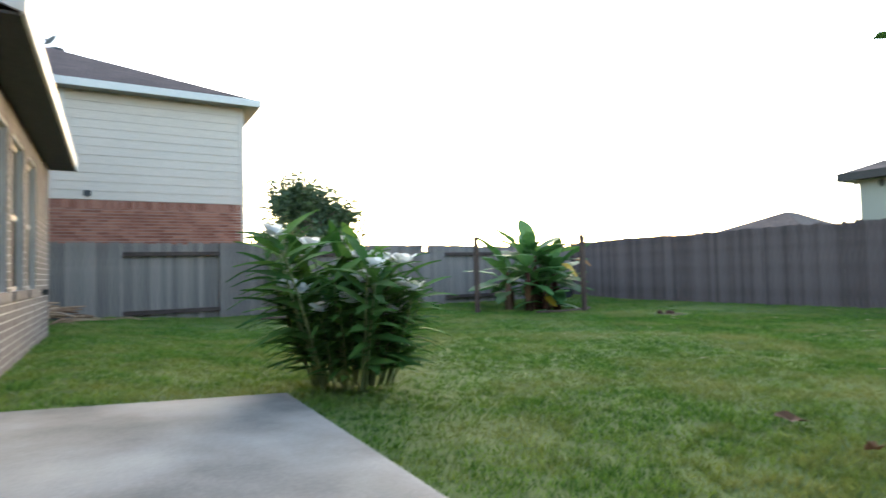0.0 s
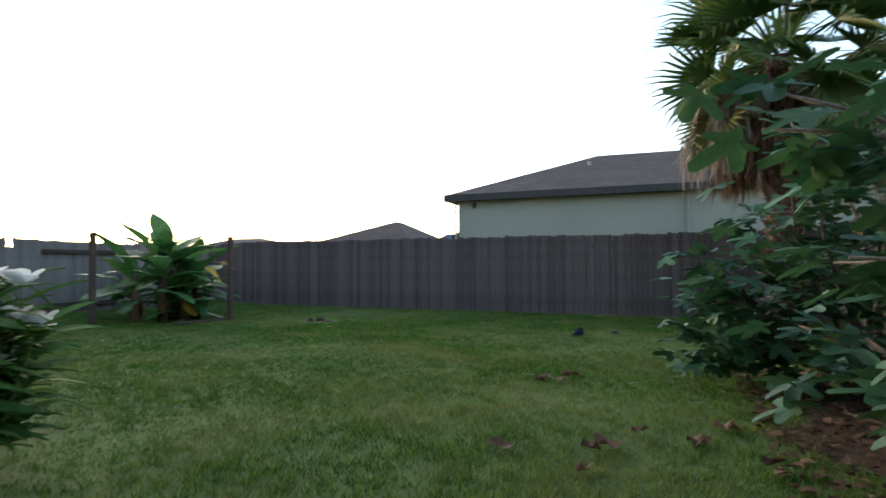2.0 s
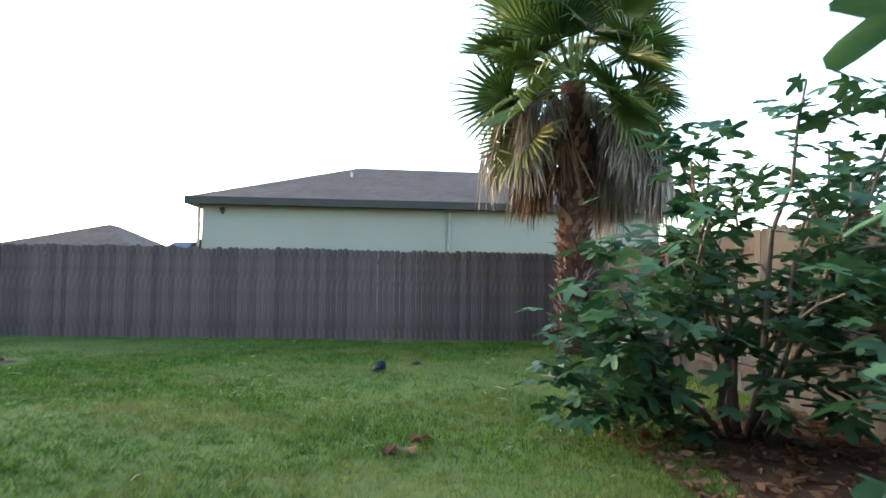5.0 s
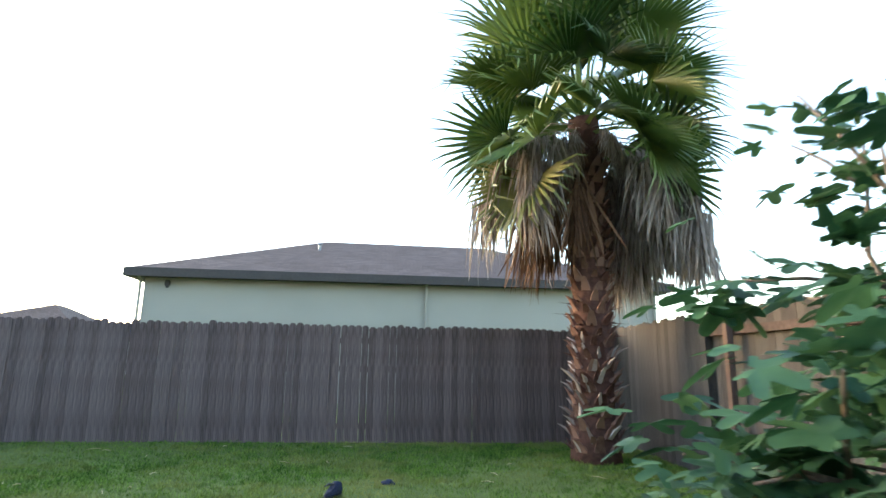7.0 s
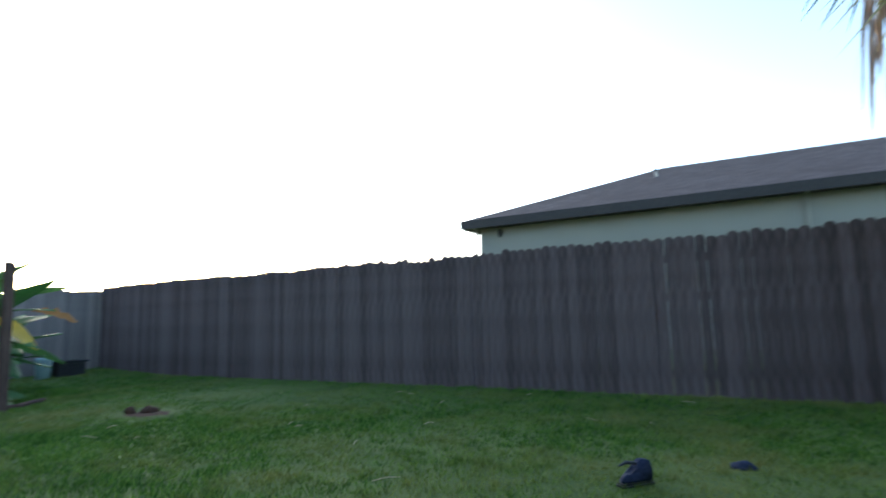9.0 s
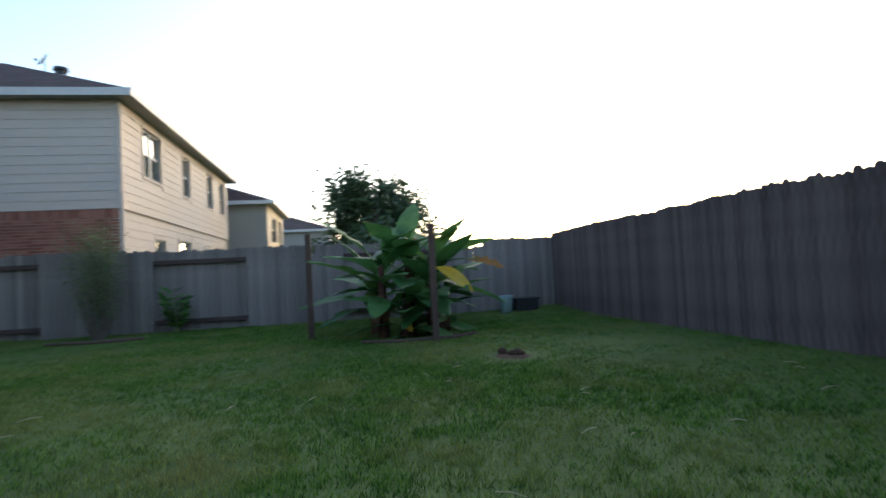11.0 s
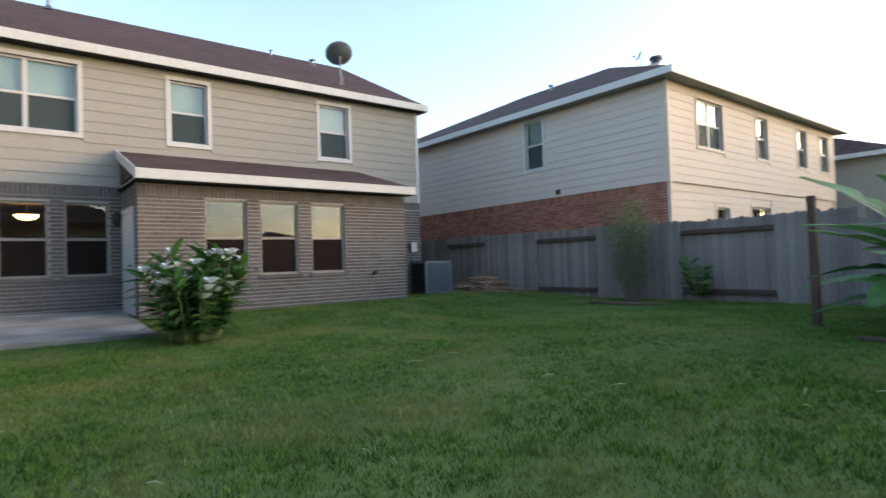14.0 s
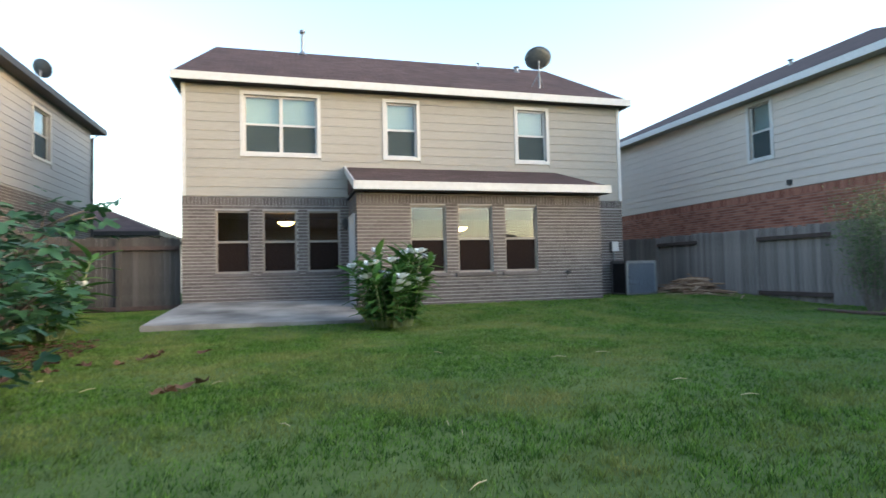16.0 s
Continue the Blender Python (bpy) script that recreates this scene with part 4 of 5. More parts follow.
def fence_lantern(x, y):
    ob = thing("post_cap_light", "small wooden post with a capped fixture on the side fence", "post light", (x, y, 1.5))
    bm = bmesh.new()
    add_box(bm, x + 0.09, x + 0.17, y - 0.04, y + 0.04, -0.3, 1.93)
    bmesh.ops.bevel(bm, geom=bm.edges[:], offset=0.006, segments=1, affect='EDGES')
    part("shaft", bm, M_POST, ob)
    bm = bmesh.new()
    add_box(bm, x + 0.075, x + 0.185, y - 0.13, y + 0.13, 1.66, 1.71)
    part("bracket", bm, M_POST, ob)
    bm = bmesh.new()
    add_box(bm, x + 0.08, x + 0.18, y - 0.05, y + 0.05, 1.93, 1.95)
    part("cap", bm, M_BARK, ob)


fence_lantern(-12.45, -10.95)


# ---- plants ----
def palm(x, y, z0):
    ob = thing("fan_palm", "tall fan palm with green fronds above a skirt of dead ones", "palm tree", (x, y, z0))
    rnd = random.Random(5)
    H = 4.75
    bm = bmesh.new()
    pts = [(x + 0.02 * math.sin(k), y, z0 - 0.15 + (H + 0.15) * k / 14) for k in range(15)]
    tube(bm, pts, [0.36, 0.31, 0.28, 0.265] + [0.255 - 0.003 * k for k in range(11)], 18)
    part("trunk", bm, M_PALMBARK, ob, "reddish brown fibrous trunk", True)
    # old leaf bases: short split scales above, pale ragged stubs low down, thin dark spines between
    def scale_mesh(w, l, out, mat):
        vs = [(0, -w, 0), (0, w, 0), (out * 0.5, w * 0.75, l * 0.6), (out * 0.5, -w * 0.75, l * 0.6), (out, w * 0.4, l), (out, -w * 0.4, l),
              (-0.04, -w, 0.03), (-0.04, w, 0.03), (out * 0.5 - 0.025, w * 0.7, l * 0.62), (out * 0.5 - 0.025, -w * 0.7, l * 0.62)]
        return mesh_of("leaf_base", vs, [(0, 1, 2, 3), (3, 2, 4, 5), (6, 9, 8, 7), (9, 5, 4, 8), (0, 3, 9, 6), (3, 5, 9), (1, 7, 8, 2), (2, 8, 4), (0, 6, 7, 1)], mat)
    scales = [scale_mesh(0.075, 0.15, 0.06, M_BOOT), scale_mesh(0.06, 0.19, 0.085, M_BOOT), scale_mesh(0.05, 0.13, 0.10, M_BOOT)]
    stubs = [scale_mesh(0.032, 0.17, 0.12, M_STUB), scale_mesh(0.026, 0.22, 0.09, M_STUB)]
    spine = scale_mesh(0.014, 0.05, 0.24, M_PALMBARK)
    i, z = 0, z0 + 0.1
    while z < z0 + H - 0.35:
        u = z - z0
        rad = 0.33 - 0.05 * u if u < 1.2 else 0.27 - 0.006 * u
        for k in range(9):
            a = k * 2 * math.pi / 9 + i * 0.37 + rnd.uniform(-0.1, 0.1)
            turn = Matrix.Translation((x + rad * math.cos(a), y + rad * math.sin(a), z + rnd.uniform(-0.03, 0.03))) @ Matrix.Rotation(a, 4, 'Z')
            placed("leaf_base", scales[rnd.randrange(3)], ob, turn @ Matrix.Rotation(rnd.uniform(-0.05, 0.3), 4, 'Y') @ Matrix.Scale(rnd.uniform(0.8, 1.2), 4))
            if u < 1.45 and rnd.random() < 0.5:
                placed("leaf_base", stubs[rnd.randrange(2)], ob, turn @ Matrix.Rotation(rnd.uniform(-0.5, 0.4), 4, 'X') @ Matrix.Rotation(rnd.uniform(0.0, 0.5), 4, 'Y') @ Matrix.Scale(rnd.uniform(0.8, 1.4), 4), "pale split stub")
            if 1.2 < u < 2.4 and rnd.random() < 0.35:
                placed("spine", spine, ob, turn @ Matrix.Rotation(rnd.uniform(-0.2, 0.3), 4, 'Y') @ Matrix.Scale(rnd.uniform(0.7, 1.2), 4), "thin dark spine")
        z += 0.15
        i += 1
    # green fans: pleated blades folded along the stalk, their tips free and split
    def fan(kind):
        rn = random.Random(40 + kind)
        n, Rr, pet = 30, 1.0, 0.85
        vs, fs = [], []
        for sgn in (-1, 1):
            for u in (0, pet * 0.5, pet):
                vs.append((u, sgn * (0.03 - 0.014 * u / pet), 0.06 * math.sin(u / pet * math.pi)))
        fs += [(0, 3, 4, 1), (1, 4, 5, 2)]
        span, fold = radians((112, 100, 124)[kind % 3]), (0.18, 0.42, 0.05, 0.3)[kind]
        c = len(vs)
        vs.append((pet, 0, 0))
        ring = []
        for k in range(2 * n + 1):
            a = -span + 2 * span * k / (2 * n)
            r = Rr * 0.45
            ring.append(len(vs))
            vs.append((pet + r * math.cos(a), r * math.sin(a), (0.024 if k % 2 else -0.014) + fold * abs(r * math.sin(a))))
        for k in range(2 * n):
            fs.append((c, ring[k], ring[k + 1]))
        for k in range(n):
            a = -span + 2 * span * (2 * k + 1) / (2 * n)
            L = Rr * (1.0 - 0.24 * (a / span) ** 2) * rn.uniform(0.86, 1.1)
            dz, jig, rm = -0.07 - 0.24 * rn.random() ** 2, rn.uniform(-0.06, 0.06), Rr * 0.74
            mid = len(vs)
            f = fold * abs(math.sin(a))
            vs.append((pet + rm * math.cos(a - 0.02), rm * math.sin(a - 0.02), dz * 0.25 + f * rm))
            vs.append((pet + rm * math.cos(a + 0.02), rm * math.sin(a + 0.02), dz * 0.25 + f * rm))
            vs.append((pet + L * math.cos(a + jig), L * math.sin(a + jig), dz + f * L * 0.9))
            fs += [(ring[2 * k], ring[2 * k + 1], mid), (ring[2 * k + 1], ring[2 * k + 2], mid + 1), (ring[2 * k + 1], mid + 1, mid), (mid, mid + 1, mid + 2)]
        bend = radians((4, 14, 26, 40)[kind])
        for j in range(6, len(vs)):
            u, w = vs[j][0] - pet, vs[j][2]
            vs[j] = (pet + u * math.cos(bend) + w * math.sin(bend), vs[j][1], w * math.cos(bend) - u * math.sin(bend))
        return vs, fs
    shapes = [fan(k) for k in range(4)]
    green = [mesh_of("frond", *shapes[k], M_PALM) for k in range(4)]
    fading = [mesh_of("frond", *shapes[k], M_PALMFADE) for k in (1, 3)]
    top = z0 + H
    count = 44
    for k in range(count):
        t = (k + 0.5) / count
        el = radians(84 - 122 * t + rnd.uniform(-12, 12))
        az = k * 2.39996 + rnd.uniform(-0.3, 0.3)
        m = Matrix.Translation((x + 0.12 * math.cos(az), y + 0.12 * math.sin(az), top + 0.35 - 0.65 * t)) @ Matrix.Rotation(az, 4, 'Z') @ Matrix.Rotation(-el, 4, 'Y') @ Matrix.Rotation(rnd.uniform(-0.6, 0.6), 4, 'X') @ Matrix.Scale(rnd.uniform(1.12, 1.42), 4)
        old = t > 0.82 and k % 3 == 0
        placed("frond", fading[k % 2] if old else green[k % 4], ob, m, "yellowing fan frond" if old else "green fan frond")
    # dead fronds: a stalk that arches out and a limp mop of strands that hangs straight down
    def mop(seed, reach, drop, n, mat):
        rn = random.Random(seed)
        vs, fs = [], []
        stalk = [(0, 0, 0), (reach * 0.5, 0, -0.05 - 0.1 * reach), (reach * 0.9, 0, -0.3 - 0.3 * reach), (reach, 0, -0.45 - 0.4 * reach)]
        for px, _, pz in stalk:
            vs += [(px, -0.022, pz), (px, 0.022, pz)]
        fs += [(2 * q, 2 * q + 1, 2 * q + 3, 2 * q + 2) for q in range(3)]
        for q in range(n):
            u = rn.uniform(0.55, 1.0)
            sx, sz = reach * u + rn.gauss(0, 0.05), stalk[3][2] * (u ** 1.6) + rn.uniform(-0.05, 0.05)
            sy, w, l = rn.gauss(0, 0.12), rn.uniform(0.008, 0.02), drop * rn.uniform(0.5, 1.1)
            ox, oy, b = rn.gauss(0.02, 0.09), rn.gauss(0, 0.12), len(vs)
            ta = rn.uniform(0, 3.14)
            for g, ww in ((0, 0.7), (0.35, 1.0), (0.75, 0.8), (1.0, 0.15)):
                cx_, cy_, cz_ = sx + ox * g ** 0.7, sy * (0.5 + g) + oy * g, sz - l * g
                vs += [(cx_ - math.cos(ta) * w * ww, cy_ - math.sin(ta) * w * ww, cz_), (cx_ + math.cos(ta) * w * ww, cy_ + math.sin(ta) * w * ww, cz_)]
            fs += [(b + 2 * g, b + 2 * g + 1, b + 2 * g + 3, b + 2 * g + 2) for g in range(3)]
        return mesh_of("frond", vs, fs, mat)
    mops = [mop(61, 1.15, 0.95, 150, M_PALMDEAD), mop(62, 0.75, 1.1, 150, M_PALMDEAD), mop(63, 0.95, 0.8, 120, M_PALMDEAD), mop(64, 0.4, 0.9, 110, M_BROWNLEAF), mop(65, 0.55, 1.0, 110, M_BROWNLEAF)]
    hanging = [(rnd.gauss(182, 26), rnd.choice((0, 0, 1, 2)), rnd.uniform(-0.75, -0.2), rnd.uniform(1.0, 1.35)) for k in range(19)]
    hanging += [(rnd.gauss(205, 30), rnd.choice((0, 2)), rnd.uniform(-0.6, -0.25), rnd.uniform(0.7, 0.95)) for k in range(8)]
    hanging += [(rnd.gauss(8, 22), rnd.choice((0, 2, 2)), rnd.uniform(-0.5, -0.05), rnd.uniform(0.9, 1.2)) for k in range(6)]
    hanging += [(rnd.gauss(0, 25), rnd.choice((3, 4)), rnd.uniform(-0.95, -0.5), rnd.uniform(1.0, 1.3)) for k in range(6)]
    hanging += [(rnd.uniform(40, 140), rnd.choice((0, 2, 3)), rnd.uniform(-0.35, -0.1), rnd.uniform(0.4, 0.55)) for k in range(7)]
    hanging += [(rnd.uniform(220, 330), rnd.choice((0, 1, 4)), rnd.uniform(-0.8, -0.3), rnd.uniform(0.8, 1.1)) for k in range(9)]
    for az, kind, dz, sc in hanging:
        az = radians(az)
        m = Matrix.Translation((x + 0.22 * math.cos(az), y + 0.22 * math.sin(az), top + dz)) @ Matrix.Rotation(az, 4, 'Z') @ Matrix.Rotation(rnd.uniform(-0.15, 0.15), 4, 'Y') @ Matrix.Scale(sc, 4)
        placed("frond", mops[kind], ob, m, "dark brown dead frond" if kind > 2 else "dry hanging frond")


palm(-11.27, -12.4, -0.14)


def fig_leaf(mat, seed):
    """A broad leaf with five rounded lobes, folded a little along its midrib."""
    rn = random.Random(seed)
    lobes = ((-118, 0.50), (-62, 0.82), (0, 1.0), (62, 0.82), (118, 0.50))
    pts = [(-165, 0.16)]
    for i, (a, r) in enumerate(lobes):
        wob = rn.uniform(0.92, 1.08)
        pts += [(a - 15, r * 0.74), (a - 9, r * 0.95 * wob), (a, r * wob), (a + 9, r * 0.95 * wob), (a + 15, r * 0.74)]
        if i < 4:
            pts.append(((a + lobes[i + 1][0]) / 2, 0.36 + 0.05 * rn.random()))
    pts.append((165, 0.16))
    vs, fs = [(0, 0, 0)], []
    for a, r in pts:
        t = radians(a)
        px, py = r * math.cos(t), r * math.sin(t)
        vs.append((px, py, -0.22 * r * r + 0.10 * abs(py) + 0.04 * math.sin(3 * t)))
    for k in range(1, len(vs) - 1):
        fs.append((0, k, k + 1))
    k = len(vs)
    vs += [(0, 0.012, 0), (0, -0.012, 0), (-0.6, 0, -0.12)]
    fs.append((k, k + 1, k + 2))
    return mesh_of("leaf", vs, fs, mat, True)


def aim(p, d, roll, s):
    q = Vector(d).normalized().to_track_quat('X', 'Z').to_matrix().to_4x4()
    return Matrix.Translation(p) @ q @ Matrix.Rotation(roll, 4, 'X') @ Matrix.Scale(s, 4)


def fig_tree(cx, cy, z0, stems, label, seed, count=250, spread=1.0, more=0):
    ob = thing("fig_bush", label, "bush", (cx, cy, z0))
    rn = random.Random(seed)
    meshes = [fig_leaf(M_FIG, seed + k) for k in range(4)]
    spots = []
    for dx, dy, h in stems:
        pts = [Vector((cx + 0.12 * dx, cy + 0.12 * dy, z0 - 0.05))]
        n = 7
        for k in range(1, n + 1):
            u = k / n
            pts.append(Vector((cx + dx * (0.12 + 0.88 * u ** 0.85) + rn.uniform(-0.06, 0.06), cy + dy * (0.12 + 0.88 * u ** 0.85) + rn.uniform(-0.06, 0.06), z0 + h * (u ** 0.9) + rn.uniform(-0.04, 0.04))))
        bm = bmesh.new()
        tube(bm, pts, [0.034 - 0.0036 * k for k in range(n + 1)], 7)
        st = part("stem", bm, M_BARK, ob, "", True)
        for b in range(5):
            k = rn.randrange(2, n)
            d = Vector((dx + rn.uniform(-1, 1) * spread, dy + rn.uniform(-1, 1) * spread, rn.uniform(0.0, 0.7))).normalized()
            ln = rn.uniform(0.35, 0.8)
            e = pts[k] + d * ln
            bm = bmesh.new()
            tube(bm, [pts[k], pts[k] + d * ln * 0.5 + Vector((0, 0, 0.03)), e], [0.016, 0.012, 0.007], 5)
            part("twig", bm, M_BARK, st, "", True)
            spots += [(pts[k].lerp(e, u), d) for u in (0.45, 0.75, 1.0, 1.0)]
        spots += [(pts[-1], (pts[-1] - pts[-2]).normalized())] * 3 + [(pts[-2], (pts[-1] - pts[-3]).normalized())] * 2
    for i in range(count):
        p, d = spots[i % len(spots)]
        az = rn.uniform(0, 2 * math.pi)
        v = Vector((math.cos(az), math.sin(az), rn.uniform(-0.7, 0.35))) + d * 0.5
        q = p + v.normalized() * rn.uniform(0.08, 0.2) + Vector((rn.uniform(-0.08, 0.08), rn.uniform(-0.08, 0.08), rn.uniform(-0.06, 0.06)))
        placed("leaf", meshes[i % 4], ob, aim(q, v, rn.uniform(-0.6, 0.6), rn.uniform(0.13, 0.225)))
    vs, fs = [], []
    for i in range(more):
        p, d = spots[(i * 7) % len(spots)]
        az = rn.uniform(0, 2 * math.pi)
        v = Vector((math.cos(az), math.sin(az), rn.uniform(-0.8, 0.3))) + d * 0.4
        q = p + Vector((rn.gauss(0, 0.17), rn.gauss(0, 0.17), rn.gauss(0, 0.15)))
        m, src, k = aim(q, v, rn.uniform(-0.6, 0.6), rn.uniform(0.11, 0.21)), meshes[i % 4], len(vs)
        vs += [m @ w.co for w in src.vertices]
        fs += [tuple(k + j for j in f.vertices) for f in src.polygons]
    if more:
        tagged(soup("foliage", vs, fs, M_FIG, ob, "", True), kind="stuff")
    return ob


fig_tree(-11.25, -7.4, -0.22, [(1.2, 0.4, 0.9), (0.8, 0.7, 1.5), (0.6, 0.35, 2.3), (0.1, -0.3, 2.6), (-0.5, 0.5, 2.4), (0.95, -0.2, 0.7), (-0.2, -0.3, 2.2), (-0.9, -0.2, 2.1), (0.1, 1.0, 1.2), (1.45, 0.05, 0.5), (0.4, 0.0, 1.9), (-0.2, 1.2, 2.0), (-0.9, 0.8, 2.7), (-0.2, 0.6, 2.9)],
         "large fig bush with lobed dark green leaves and grey stems", 11, 300, more=900)
fig_tree(-11.25, -3.95, -0.18, [(0.72, 0.1, 1.85), (0.5, -0.2, 1.55), (0.1, 0.4, 1.3), (0.1, -0.2, 1.5), (0.3, -0.6, 1.5), (-0.3, -0.4, 1.4), (-0.4, 0.2, 1.7), (0.6, -0.5, 0.7), (0.5, 0.3, 0.8), (-0.5, -0.1, 1.5)],
         "smaller fig bush with one tall leaning branch beside the fence", 23, 230, 0.2, more=190)


def cane_kind(seed):
    """A cane one metre tall: its stem, and its leaves with their poses on it."""
    rn = random.Random(seed)
    vs, fs, n = [], [], 6
    for i in range(n + 1):
        u = i / n
        vs += [(0.02 * math.sin(u * 3) + 0.014 * (1.1 - 0.5 * u) * math.cos(j * 1.2566), 0.014 * (1.1 - 0.5 * u) * math.sin(j * 1.2566), u) for j in range(5)]
    fs = [(i * 5 + j, i * 5 + (j + 1) % 5, i * 5 + (j + 1) % 5 + 5, i * 5 + j + 5) for i in range(n) for j in range(5)]
    stem = mesh_of("cane", vs, fs, M_CANE, True)
    poses = []
    for i in range(17):
        u = 0.16 + 0.84 * i / 16
        d = Vector((1 if i % 2 else -1, rn.uniform(-0.45, 0.45), 1.15 - 0.5 * rn.random() + 0.5 * (u > 0.9)))
        poses.append(aim((0.02 * math.sin(u * 3), 0, u), d, rn.uniform(-0.3, 0.3), rn.uniform(0.24, 0.38)))
    return stem, poses


def blade_mesh(w, sag):
    """A lance-shaped leaf one metre long, keeled along its midrib and bent by its weight."""
    vs = []
    for u, ww in ((0, 0.2), (0.2, 0.8), (0.5, 1.0), (0.8, 0.6), (1.0, 0.03)):
        vs += [(u, q * w * ww / 2, -sag * u * u + 0.03 * abs(q)) for q in (-1, 0, 1)]
    fs = [(r * 3 + q, r * 3 + q + 1, r * 3 + q + 4, r * 3 + q + 3) for r in range(4) for q in range(2)]
    return mesh_of("leaf", vs, fs, M_GINGER, True)


BLADES = [blade_mesh(0.27, 0.3), blade_mesh(0.33, 0.5), blade_mesh(0.25, 0.7)]


def place_cane(kind, ob, m):
    st = placed("cane", kind[0], ob, m)
    for k, q in enumerate(kind[1]):
        placed("leaf", BLADES[k % 3], st, m @ q)


def flower_mesh():
    rn = random.Random(3)
    vs, fs = [], []
    for k in range(16):
        az, el = k * 2.4, rn.uniform(0.1, 1.2)
        d = Vector((math.cos(az) * math.cos(el), math.sin(az) * math.cos(el), math.sin(el)))
        s = d.cross(Vector((0, 0, 1))).normalized()
        l = rn.uniform(0.05, 0.085)
        b = len(vs)
        for u, w in ((0.25, 0.006), (0.6, 0.022), (0.9, 0.02), (1.05, 0.004)):
            c = d * l * u + Vector((0, 0, -0.2 * l * u * u))
            vs += [c - s * w, c + s * w]
        fs += [(b + 2 * i, b + 2 * i + 1, b + 2 * i + 3, b + 2 * i + 2) for i in range(3)]
    return mesh_of("flower", vs, fs, M_PETAL)


def ginger(cx, cy, z0, n, radius, tall, flowers, label, seed):
    ob = thing("ginger_lily", label, "flowering plant", (cx, cy, z0))
    rn = random.Random(seed)
    canes = [cane_kind(seed + k) for k in range(5)]
    fl = flower_mesh()
    heads = 0
    for i in range(n):
        a, r = rn.uniform(0, 2 * math.pi), radius * math.sqrt(rn.random()) * 0.45
        lean = Vector((math.cos(a), math.sin(a), 0)) * (0.12 + 1.15 * r / radius)
        h = tall * rn.uniform(0.55, 1.05) * (1 + 0.14 * math.sin(a + 0.7))
        up = (Vector((0, 0, 1)) + lean * 0.55).normalized()
        q = up.to_track_quat('Z', 'Y').to_matrix().to_4x4()
        base = Vector((cx + r * math.cos(a), cy + r * math.sin(a), z0))
        place_cane(canes[i % 5], ob, Matrix.Translation(base) @ q @ Matrix.Rotation(rn.uniform(0, 6.28), 4, 'Z') @ Matrix.Scale(h, 4))
        if heads < flowers and rn.random() < 0.6:
            heads += 1
            placed("flower", fl, ob, Matrix.Translation(base + up * h * 1.07) @ Matrix.Scale(rn.uniform(1.7, 2.3), 4), "white flower head")
    return ob


ginger(-5.74, -2.72, -0.16, 64, 0.78, 1.12, 30, "white-flowering ginger lily clump at the patio corner", 51)
ginger(-11.0, -2.5, -0.14, 32, 0.36, 1.1, 13, "white-flowering ginger lily clump by the fig bushes", 77)


